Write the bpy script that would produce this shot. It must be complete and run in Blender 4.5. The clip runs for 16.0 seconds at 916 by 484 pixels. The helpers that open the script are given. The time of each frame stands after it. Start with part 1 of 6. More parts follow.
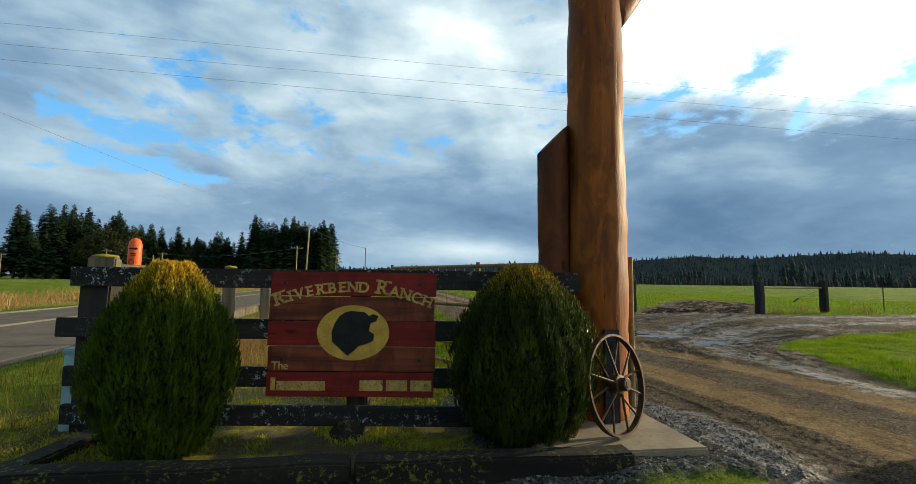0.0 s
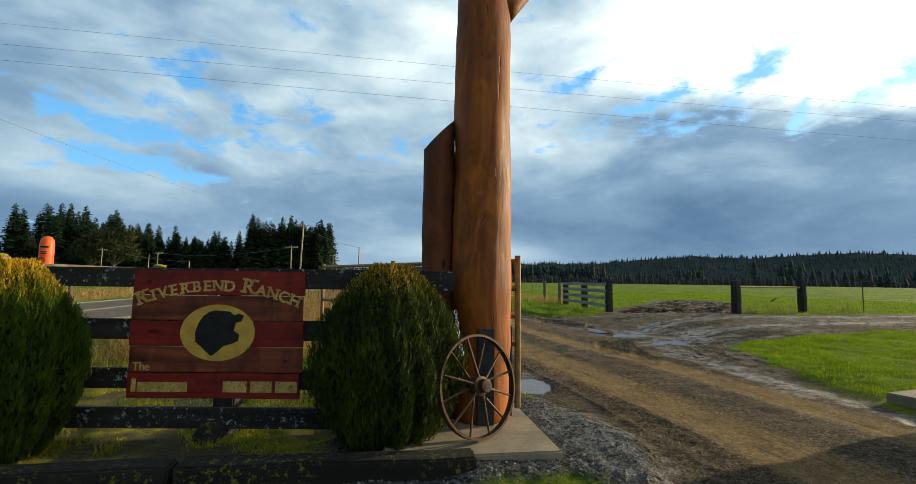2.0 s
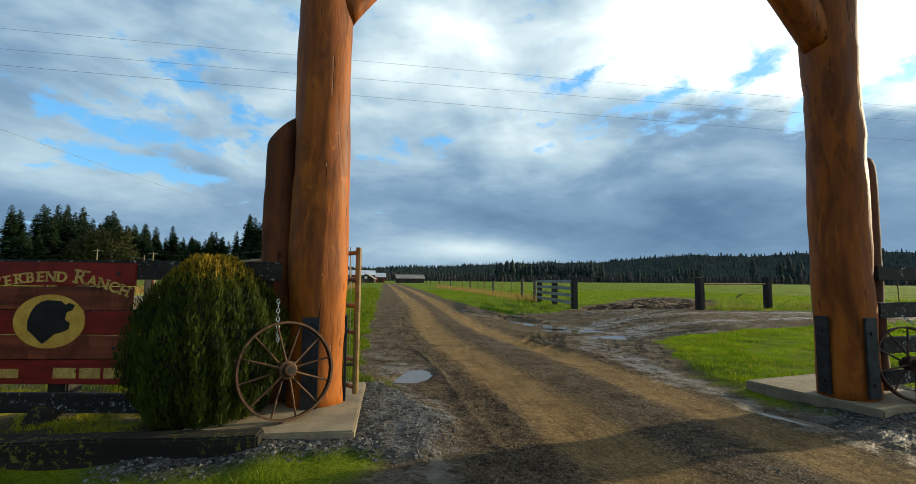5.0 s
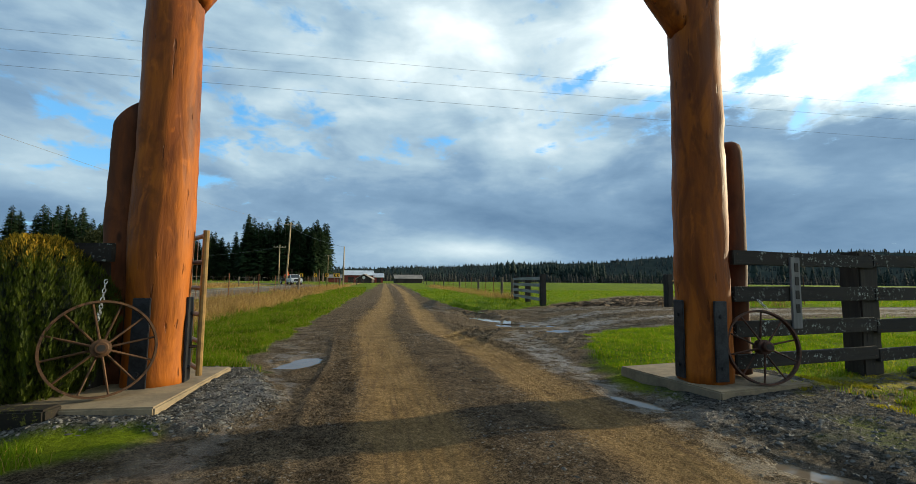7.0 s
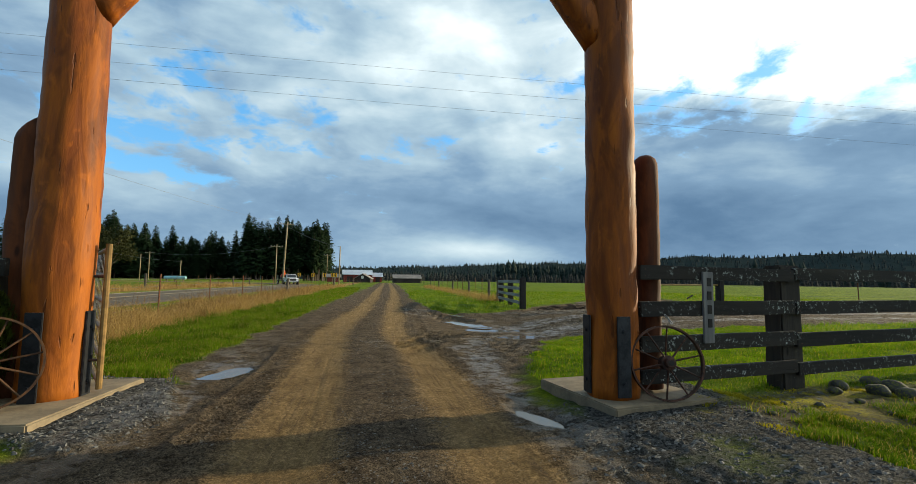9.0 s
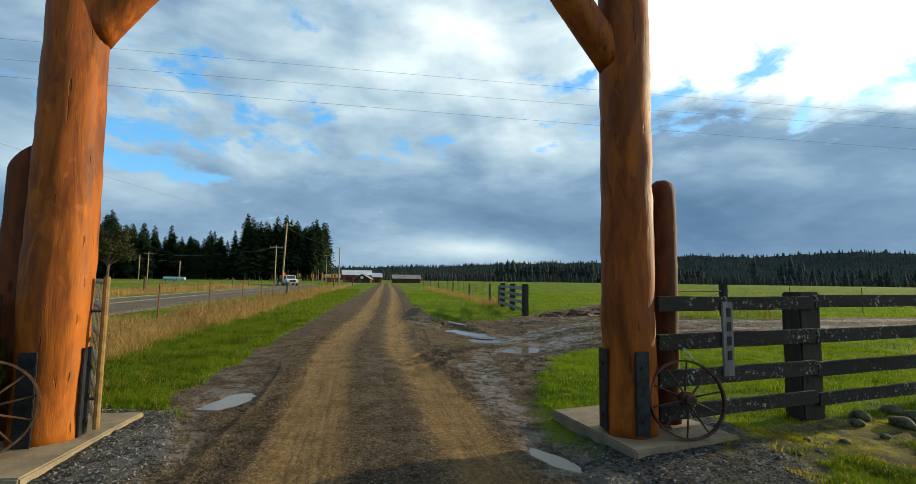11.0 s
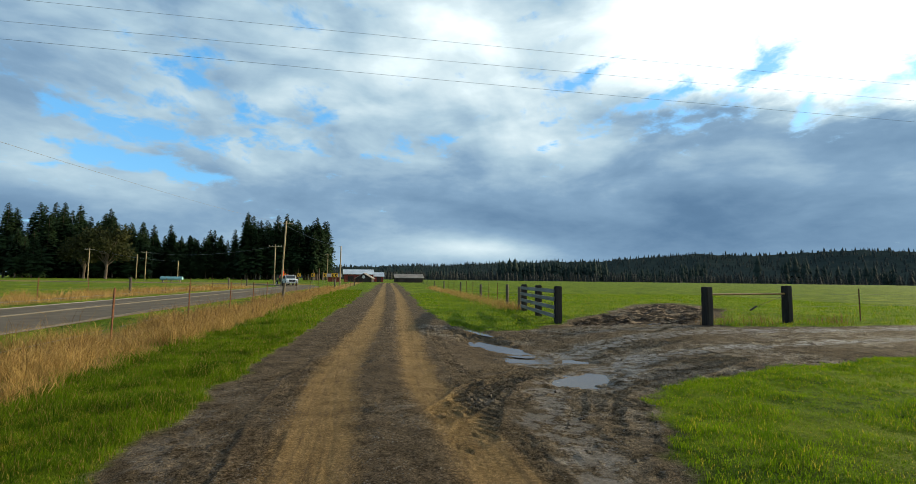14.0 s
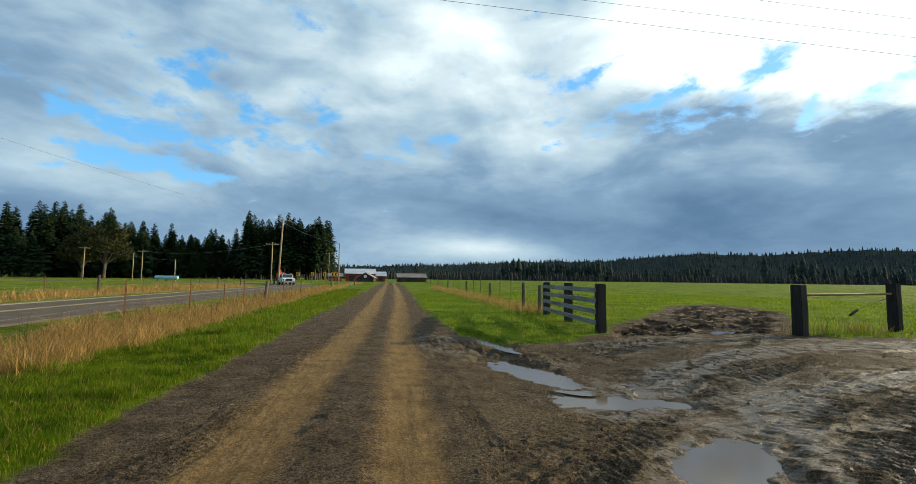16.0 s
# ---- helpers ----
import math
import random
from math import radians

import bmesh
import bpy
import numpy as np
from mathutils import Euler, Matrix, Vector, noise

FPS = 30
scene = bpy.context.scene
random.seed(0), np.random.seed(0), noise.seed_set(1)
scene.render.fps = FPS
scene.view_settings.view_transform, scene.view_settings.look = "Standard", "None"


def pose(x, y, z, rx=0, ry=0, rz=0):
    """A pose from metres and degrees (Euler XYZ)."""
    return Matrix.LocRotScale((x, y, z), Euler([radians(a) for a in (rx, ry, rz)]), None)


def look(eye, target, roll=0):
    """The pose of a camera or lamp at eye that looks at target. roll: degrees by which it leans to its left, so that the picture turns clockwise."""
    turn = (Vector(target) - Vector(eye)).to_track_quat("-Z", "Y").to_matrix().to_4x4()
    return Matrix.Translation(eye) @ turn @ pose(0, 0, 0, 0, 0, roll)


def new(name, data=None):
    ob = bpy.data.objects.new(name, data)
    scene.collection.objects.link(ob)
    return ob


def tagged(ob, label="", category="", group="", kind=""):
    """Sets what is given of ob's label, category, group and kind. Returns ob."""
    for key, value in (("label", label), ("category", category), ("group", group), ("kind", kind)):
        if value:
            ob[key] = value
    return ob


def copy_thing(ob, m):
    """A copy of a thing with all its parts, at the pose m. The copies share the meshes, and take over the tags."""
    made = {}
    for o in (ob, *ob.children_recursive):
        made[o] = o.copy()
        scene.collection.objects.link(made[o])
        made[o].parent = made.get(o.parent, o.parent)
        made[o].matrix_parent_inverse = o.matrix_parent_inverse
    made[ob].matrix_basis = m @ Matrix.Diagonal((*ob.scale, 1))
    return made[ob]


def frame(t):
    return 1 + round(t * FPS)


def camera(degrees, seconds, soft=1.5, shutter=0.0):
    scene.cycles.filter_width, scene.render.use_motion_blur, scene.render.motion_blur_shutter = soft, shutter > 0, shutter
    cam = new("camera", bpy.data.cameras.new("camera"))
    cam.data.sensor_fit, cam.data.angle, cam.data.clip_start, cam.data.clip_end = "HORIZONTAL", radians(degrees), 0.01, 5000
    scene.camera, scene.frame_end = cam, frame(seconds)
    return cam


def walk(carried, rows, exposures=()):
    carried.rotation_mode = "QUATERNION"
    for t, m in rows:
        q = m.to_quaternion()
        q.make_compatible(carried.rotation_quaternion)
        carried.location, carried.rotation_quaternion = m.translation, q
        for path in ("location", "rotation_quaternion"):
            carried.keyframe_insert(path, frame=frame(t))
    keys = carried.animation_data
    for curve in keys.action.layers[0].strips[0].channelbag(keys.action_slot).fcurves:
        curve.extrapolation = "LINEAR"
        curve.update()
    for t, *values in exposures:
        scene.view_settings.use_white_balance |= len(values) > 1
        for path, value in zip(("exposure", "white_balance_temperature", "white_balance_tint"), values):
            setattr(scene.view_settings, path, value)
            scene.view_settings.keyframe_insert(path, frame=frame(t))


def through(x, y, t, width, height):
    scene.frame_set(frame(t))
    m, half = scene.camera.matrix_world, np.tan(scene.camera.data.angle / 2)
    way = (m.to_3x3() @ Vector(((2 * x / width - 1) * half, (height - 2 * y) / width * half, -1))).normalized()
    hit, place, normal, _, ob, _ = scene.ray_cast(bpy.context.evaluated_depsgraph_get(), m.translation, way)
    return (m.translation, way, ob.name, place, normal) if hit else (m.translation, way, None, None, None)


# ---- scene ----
cam = camera(90.0, 16.0, 0.5)
ROWS = [
    (0, 0.678, 0.205, 1.212, 4.90, -0.70, -11.25),
    (0.5, 0.883, 0.174, 1.214, 4.89, -0.70, -11.26),
    (1, 1.142, 0.151, 1.221, 4.88, -0.70, -11.28),
    (1.5, 1.409, 0.125, 1.220, 4.87, -0.72, -11.30),
    (2, 1.663, 0.098, 1.219, 4.84, -0.75, -11.32),
    (2.5, 1.903, 0.060, 1.207, 4.81, -0.79, -11.34),
    (3, 2.131, 0.012, 1.200, 4.79, -0.82, -11.37),
    (3.5, 2.336, -0.031, 1.189, 4.77, -0.84, -11.38),
    (3.7, 2.419, -0.062, 1.188, 4.77, -0.84, -11.39),
    (5.8, 3.475, -0.427, 1.102, 4.82, -0.34, -11.27),
    (6, 3.616, -0.440, 1.084, 4.83, -0.36, -11.24),
    (6.5, 3.992, -0.507, 1.045, 4.85, -0.44, -11.18),
    (7, 4.359, -0.585, 1.010, 4.87, -0.53, -11.13),
    (7.5, 4.703, -0.676, 0.999, 4.88, -0.61, -11.07),
    (8, 4.999, -0.743, 1.011, 4.87, -0.69, -11.03),
    (8.5, 5.173, -0.772, 1.021, 4.85, -0.74, -11.01),
    (9, 5.223, -0.764, 1.155, 4.82, -0.78, -11.00),
    (9.5, 5.239, -0.745, 1.295, 4.79, -0.81, -11.03),
    (9.7, 5.238, -0.732, 1.339, 4.77, -0.82, -11.04),
    (11.8, 5.047, -0.266, 1.458, 4.73, -0.67, -11.08),
    (12, 5.028, -0.102, 1.457, 4.72, -0.66, -11.07),
    (12.5, 4.997, 0.352, 1.451, 4.70, -0.65, -11.05),
    (13, 4.987, 0.922, 1.473, 4.68, -0.65, -11.01),
    (13.5, 4.980, 1.559, 1.517, 4.65, -0.64, -10.98),
    (14, 4.994, 2.282, 1.537, 4.62, -0.63, -10.93),
    (14.5, 5.071, 3.078, 1.528, 4.59, -0.63, -10.87),
    (15, 5.200, 4.024, 1.521, 4.58, -0.63, -10.77),
    (15.5, 5.273, 5.080, 1.485, 4.58, -0.65, -10.63),
    (16, 5.505, 6.084, 1.410, 4.60, -0.66, -10.52),
]
walk(cam, [(t, pose(x, y, z, 90 + pitch, roll, yaw)) for t, x, y, z, pitch, roll, yaw in ROWS], [(0, 0.22, 6250, 3), (16, 0.22, 6250, 3)])

# ---------------------------------------------------------------- light and sky
SUN_AZ, SUN_EL = radians(13.0), radians(13.0)          # azimuth counted from +x towards +y
to_sun = Vector((math.cos(SUN_EL) * math.cos(SUN_AZ), math.cos(SUN_EL) * math.sin(SUN_AZ), math.sin(SUN_EL)))
sun_data = bpy.data.lights.new("sun", "SUN")
sun_data.energy, sun_data.angle, sun_data.color = 5.0, radians(0.7), (1.0, 0.80, 0.52)
sun = new("sun", sun_data)
sun.matrix_world = look(to_sun * 200, (0, 0, 0))


class Nodes:
    """A small builder for node trees."""

    def __init__(self, tree):
        self.tree = tree
        tree.nodes.clear()

    def add(self, kind, **props):
        node = self.tree.nodes.new(kind)
        for key, value in props.items():
            setattr(node, key, value)
        return node

    def link(self, source, socket):
        self.tree.links.new(source, socket)

    def put(self, socket, value):
        if isinstance(value, bpy.types.NodeSocket):
            self.link(value, socket)
        else:
            socket.default_value = value

    def math(self, op, a, b=0.0, c=0.0, clamp=False):
        node = self.add("ShaderNodeMath", operation=op, use_clamp=clamp)
        for socket, value in zip(node.inputs, (a, b, c)):
            self.put(socket, value)
        return node.outputs[0]

    def ramp(self, fac, low, high, a=0.0, b=1.0):
        node = self.add("ShaderNodeMapRange", interpolation_type="SMOOTHSTEP")
        for socket, value in zip(node.inputs, (fac, low, high, a, b)):
            self.put(socket, value)
        return node.outputs[0]

    def mix(self, fac, a, b, blend="MIX"):
        node = self.add("ShaderNodeMix", data_type="RGBA", blend_type=blend)
        self.put(node.inputs[0], fac)
        for socket, value in ((node.inputs[6], a), (node.inputs[7], b)):
            self.put(socket, value if isinstance(value, bpy.types.NodeSocket) else (*value, 1.0))
        return node.outputs[2]

    def vmath(self, op, a, b=(0, 0, 0)):
        node = self.add("ShaderNodeVectorMath", operation=op)
        self.put(node.inputs[0], a)
        self.put(node.inputs[1], b)
        return node.outputs["Value"] if op in ("DOT_PRODUCT", "LENGTH", "DISTANCE") else node.outputs[0]

    def noise(self, vec, scale, detail=4.0, rough=0.55, warp=0.0):
        node = self.add("ShaderNodeTexNoise")
        self.put(node.inputs["Vector"], vec)
        for key, value in (("Scale", scale), ("Detail", detail), ("Roughness", rough), ("Distortion", warp)):
            node.inputs[key].default_value = value
        return node.outputs["Fac"]

    def voronoi(self, vec, scale, feature="F1"):
        node = self.add("ShaderNodeTexVoronoi", feature=feature)
        self.put(node.inputs["Vector"], vec)
        node.inputs["Scale"].default_value = scale
        return node.outputs["Distance"]

    def cell(self, vec, scale):
        node = self.add("ShaderNodeTexVoronoi")
        self.put(node.inputs["Vector"], vec)
        node.inputs["Scale"].default_value = scale
        red = self.add("ShaderNodeSeparateColor")
        self.link(node.outputs["Color"], red.inputs[0])
        return red.outputs[0]

    def mapped(self, vec, scale=(1, 1, 1), turn=(0, 0, 0)):
        node = self.add("ShaderNodeMapping")
        self.link(vec, node.inputs["Vector"])
        node.inputs["Scale"].default_value = scale
        node.inputs["Rotation"].default_value = turn
        return node.outputs[0]

    def bump(self, height, strength=0.5, distance=0.01, normal=None):
        node = self.add("ShaderNodeBump")
        node.inputs["Strength"].default_value, node.inputs["Distance"].default_value = strength, distance
        self.link(height, node.inputs["Height"])
        if normal:
            self.link(normal, node.inputs["Normal"])
        return node.outputs[0]


world = bpy.data.worlds.new("sky")
scene.world = world
world.use_nodes = True
w = Nodes(world.node_tree)
direction = w.vmath("NORMALIZE", w.add("ShaderNodeTexCoord").outputs["Generated"])
split = w.add("ShaderNodeSeparateXYZ")
w.link(direction, split.inputs[0])
dx, dy, dz = split.outputs
az = w.math("MULTIPLY", w.math("ARCTAN2", dx, dy), 180 / math.pi)      # degrees to the right of +y
el = w.math("MULTIPLY", w.math("ARCSINE", dz), 180 / math.pi)
up = w.math("ADD", w.math("MAXIMUM", dz, 0.0), 0.30)
plane = w.add("ShaderNodeCombineXYZ")
w.link(w.math("DIVIDE", dx, up), plane.inputs[0])
w.link(w.math("DIVIDE", dy, up), plane.inputs[1])
cloud_xy = plane.outputs[0]
flat = w.add("ShaderNodeCombineXYZ")
w.link(w.math("MULTIPLY", az, 0.02), flat.inputs[0])
w.link(w.math("MULTIPLY", el, 0.05), flat.inputs[1])
big = w.noise(cloud_xy, 1.15, 7.0, 0.52, 0.6)
fine = w.noise(cloud_xy, 3.6, 8.0, 0.60, 0.5)
puff = w.noise(flat.outputs[0], 3.8, 7.0, 0.50, 0.3)
wisp = w.noise(cloud_xy, 9.0, 6.0, 0.6, 0.3)


def bank(a0, e0, wa, we, tilt=0.0):
    """A soft patch of the sky round azimuth a0 and height e0, in degrees, 1 inside and 0 outside."""
    da = w.math("SUBTRACT", az, a0)
    de = w.math("SUBTRACT", w.math("SUBTRACT", el, e0), w.math("MULTIPLY", da, tilt))
    q = w.math("ADD", w.math("POWER", w.math("ABSOLUTE", w.math("DIVIDE", da, wa)), 2.0),
               w.math("POWER", w.math("ABSOLUTE", w.math("DIVIDE", de, we)), 2.0))
    return w.math("EXPONENT", w.math("MULTIPLY", q, -1.0))


def total(items):
    out = items[0]
    for item in items[1:]:
        out = w.math("ADD", out, item)
    return out


def weighed(k, mask):
    return w.math("MULTIPLY", mask, k)


rim = total([w.math("SUBTRACT", el, 18.0), w.math("MULTIPLY", w.math("SUBTRACT", az, 36.0), 0.2), w.math("MULTIPLY", w.math("SUBTRACT", big, 0.5), 12.0), w.math("MULTIPLY", w.math("SUBTRACT", wisp, 0.5), 4.0)])
calm = w.ramp(el, 2.0, 18.0, 0.30, 1.0)
# brightness of the cloud deck: bright towards the hidden sun, slate grey low on that side
tone = total([w.math("MULTIPLY", w.math("MULTIPLY", w.math("SUBTRACT", puff, 0.5), 0.85), calm), w.math("MULTIPLY", w.math("MULTIPLY", w.math("SUBTRACT", big, 0.5), 0.95), calm), w.math("MULTIPLY", w.math("SUBTRACT", wisp, 0.5), 0.12),
              w.math("ADD", w.ramp(dy, -0.35, 0.35, 0.27, 0.49), w.ramp(el, 34.0, 50.0, 0.0, -0.13)), w.math("MULTIPLY", w.math("MULTIPLY", w.ramp(az, 24.0, 40.0), w.ramp(rim, -1.2, 3.0)), 0.55), weighed(0.25, bank(56, 27, 26, 9)), weighed(0.34, bank(12, 27, 22, 9)), weighed(0.22, bank(27, 17, 8, 4)),
              weighed(-0.28, bank(38, 6.5, 24, 5.5, -0.03)), weighed(-0.06, bank(0, 9, 16, 3.5, -0.1)), weighed(0.36, bank(13, 3.9, 9, 1.6)),
              weighed(0.16, bank(-29, 13, 10, 4)), weighed(-0.07, bank(-22, 22, 30, 14)), weighed(0.16, bank(-24, 22, 14, 7)), weighed(0.10, bank(-26, 9.5, 12, 3)), weighed(-0.16, bank(-32, 5.0, 16, 4)), weighed(0.04, bank(14, 13, 16, 5))])
cloud_colour = w.add("ShaderNodeValToRGB")
cloud_colour.color_ramp.elements[0].position, cloud_colour.color_ramp.elements[0].color = 0.0, (0.095, 0.175, 0.30, 1)
cloud_colour.color_ramp.elements[1].position, cloud_colour.color_ramp.elements[1].color = 1.0, (1.30, 1.35, 1.38, 1)
for spot, colour in ((0.20, (0.14, 0.24, 0.39, 1)), (0.42, (0.27, 0.40, 0.57, 1)), (0.60, (0.50, 0.64, 0.76, 1)), (0.78, (0.80, 0.90, 0.96, 1))):
    cloud_colour.color_ramp.elements.new(spot).color = colour
w.link(tone, cloud_colour.inputs[0])
# gaps in the deck
gaps = total([weighed(0.62, bank(-24, 11.3, 8, 1.3, -0.12)), weighed(0.52, bank(-27, 15.3, 8, 1.3, -0.03)), weighed(0.42, bank(-20, 22.5, 4, 4, 0.0)), weighed(0.25, bank(-14, 17, 8, 3, -0.1)), weighed(0.30, bank(0, 17, 9, 2.2, -0.2)),
              weighed(0.46, bank(27, 24, 5, 1.4, 0.3)), weighed(0.46, bank(36, 20.8, 5, 1.1, 0.2)), weighed(0.36, bank(45, 21.8, 2.2, 1.5, 0.4)), weighed(0.55, bank(48.5, 17, 1.0, 1.3, 0.8)), weighed(0.36, bank(56, 18, 4, 0.9, 0.15)),
              weighed(0.35, bank(25, 4.2, 9, 0.9)), w.math("MULTIPLY", w.math("SUBTRACT", fine, 0.5), 1.8), w.math("MULTIPLY", w.math("SUBTRACT", wisp, 0.5), 1.3), w.math("MULTIPLY", w.math("SUBTRACT", big, 0.5), -0.6), weighed(-0.45, bank(30, 6, 40, 6))])
gap = w.ramp(gaps, 0.14, 0.52)
air = w.add("ShaderNodeTexSky", sky_type="NISHITA", sun_disc=False, sun_elevation=SUN_EL, sun_rotation=math.pi / 2 - SUN_AZ, air_density=1.0, dust_density=0.6)
blue = w.mix(1.0, air.outputs[0], (0.25, 0.30, 0.34), "MULTIPLY")
blue = w.mix(0.6, blue, (0.10, 0.44, 0.92))
sky_colour = w.mix(gap, cloud_colour.outputs[0], blue)
below = w.ramp(el, -4.0, 0.0)
sky_colour = w.mix(below, (0.06, 0.07, 0.05), sky_colour)
background = w.add("ShaderNodeBackground")
background.inputs["Strength"].default_value = 0.82
w.link(sky_colour, background.inputs["Color"])
w.link(background.outputs[0], w.add("ShaderNodeOutputWorld").inputs[0])

# ---------------------------------------------------------------- materials


def surface(name, build, rough=0.8, metal=0.0):
    """A material whose base colour, roughness and normal come from build(n, coords)."""
    m = bpy.data.materials.new(name)
    m.use_nodes = True
    n = Nodes(m.node_tree)
    shader = n.add("ShaderNodeBsdfPrincipled")
    shader.inputs["Roughness"].default_value, shader.inputs["Metallic"].default_value = rough, metal
    coords = n.add("ShaderNodeTexCoord").outputs["Object"]
    given = build(n, coords)
    for key, value in given.items():
        n.put(shader.inputs[key], (*value, 1.0) if isinstance(value, tuple) else value)
    n.link(shader.outputs[0], n.add("ShaderNodeOutputMaterial").inputs[0])
    return m


def plain(name, light, dark, scale=6.0, stretch=(1, 1, 1), rough=0.75, metal=0.0, bump=0.3, depth=0.01, speck=None, speck_at=0.66, shine=0.3):
    """Two colours mixed by noise at two scales, with relief; speck: a third colour in small patches."""
    def build(n, p):
        q = n.mapped(p, stretch)
        shift = n.add("ShaderNodeObjectInfo").outputs["Random"]
        q = n.vmath("ADD", q, shift)
        coarse, grain = n.noise(q, scale, 5), n.noise(q, scale * 6, 6, 0.65)
        fac = n.ramp(n.math("ADD", n.math("MULTIPLY", coarse, 0.6), n.math("MULTIPLY", grain, 0.4)), 0.36, 0.64)
        colour = n.mix(fac, dark, light)
        if speck:
            colour = n.mix(n.ramp(n.noise(p, scale * 4, 6, 0.7), speck_at, speck_at + 0.05), colour, speck)
        tone = n.math("ADD", n.math("MULTIPLY", shift, 0.2), 0.9)
        bright = n.add("ShaderNodeHueSaturation")
        n.link(tone, bright.inputs["Value"])
        n.link(colour, bright.inputs["Color"])
        return {"Base Color": bright.outputs[0], "Specular IOR Level": shine, "Roughness": n.ramp(grain, 0.2, 0.8, rough - 0.1, min(1.0, rough + 0.1)), "Normal": n.bump(n.math("ADD", grain, coarse), bump, depth)}
    return surface(name, build, rough, metal)

# ---------------------------------------------------------------- shape of the ground
rng = np.random.default_rng(7)


def smooth(v, low, high):
    q = np.clip((v - low) / (high - low), 0, 1)
    return q * q * (3 - 2 * q)


def lattice(seed):
    table = np.random.default_rng(seed).random((256, 256))

    def value(x, y):
        x, y = np.asarray(x, float), np.asarray(y, float)
        i, j = np.floor(x).astype(int), np.floor(y).astype(int)
        u, v = x - i, y - j
        u, v = u * u * (3 - 2 * u), v * v * (3 - 2 * v)
        a, b = table[i % 256, j % 256], table[(i + 1) % 256, j % 256]
        c, d = table[i % 256, (j + 1) % 256], table[(i + 1) % 256, (j + 1) % 256]
        return (a * (1 - u) + b * u) * (1 - v) + (c * (1 - u) + d * u) * v - 0.5
    return value


soft_a, soft_b, soft_c, soft_d = (lattice(k) for k in (11, 12, 13, 14))


def rough_noise(x, y, size):
    return soft_a(x / size, y / size) + 0.5 * soft_b(x / size * 2.1, y / size * 2.1) + 0.25 * soft_c(x / size * 4.3, y / size * 4.3)


def outline_distance(x, y, corners):
    """Signed distance to a closed outline, negative inside."""
    x, y = np.asarray(x, float), np.asarray(y, float)
    best, inside = np.full(x.shape, 1e9), np.zeros(x.shape, bool)
    for (ax, ay), (bx, by) in zip(corners, corners[1:] + corners[:1]):
        ex, ey = bx - ax, by - ay
        k = np.clip(((x - ax) * ex + (y - ay) * ey) / (ex * ex + ey * ey), 0, 1)
        best = np.minimum(best, np.hypot(x - ax - k * ex, y - ay - k * ey))
        if ay != by:
            inside ^= ((ay > y) != (by > y)) & (x < ex * (y - ay) / (by - ay) + ax)
    return np.where(inside, -best, best)


def line_distance(x, y, points):
    """Distance to a line of points, and how far along it the foot lies."""
    best, along, run = np.full(np.shape(x), 1e9), np.zeros(np.shape(x)), 0.0
    side = np.zeros(np.shape(x))
    for (ax, ay), (bx, by) in zip(points, points[1:]):
        ex, ey = bx - ax, by - ay
        length = math.hypot(ex, ey)
        k = np.clip(((x - ax) * ex + (y - ay) * ey) / length ** 2, 0, 1)
        d = np.hypot(x - ax - k * ex, y - ay - k * ey)
        nearer = d < best
        best, along = np.where(nearer, d, best), np.where(nearer, run + k * length, along)
        side = np.where(nearer, np.sign((x - ax) * ey - (y - ay) * ex), side)
        run += length
    return best, along, side


DIRT = [(0.6, -12), (1.6, 0.2), (2.0, 1.5), (2.9, 2.5), (3.15, 3.2), (3.1, 4.6), (2.75, 5.6), (3.0, 9), (3.1, 12), (3.25, 16), (3.7, 27), (4.7, 52), (6.5, 100), (8.4, 150),
        (13.5, 150), (11.5, 100), (9.3, 52), (7.8, 27), (7.6, 19), (7.9, 17.2), (8.9, 16.3), (10.2, 16.4), (11.4, 17.4), (12.0, 18.2), (13.4, 19.8), (16.0, 22.4), (22, 29.4), (26.2, 31), (24.8, 24.6),
        (19.2, 19), (16.8, 17.0), (17.2, 15.9), (20, 15.8), (30, 16.0), (45, 16), (45, 11.2), (25, 10.6), (14.8, 9.85), (12.4, 9.5), (10.3, 8.95), (9.2, 8.3), (8.35, 7.2),
        (7.6, 6.0), (7.35, 5.2), (7.2, 4.4), (6.95, 3.2), (7.3, 2.2), (8.2, 0.5), (9.5, -3), (10, -12)]
LEFT_RUT = [(4.3, -12), (4.70, 2), (4.66, 4), (4.58, 6), (4.49, 9.6), (4.64, 12.5), (5.05, 17), (5.5, 27), (6.4, 52), (10, 150)]
RIGHT_RUT = [(6.1, -12), (6.12, 2), (6.08, 5), (5.98, 7), (5.84, 9.6), (5.99, 12.5), (6.35, 20), (6.95, 30), (8.0, 52), (11.8, 150)]
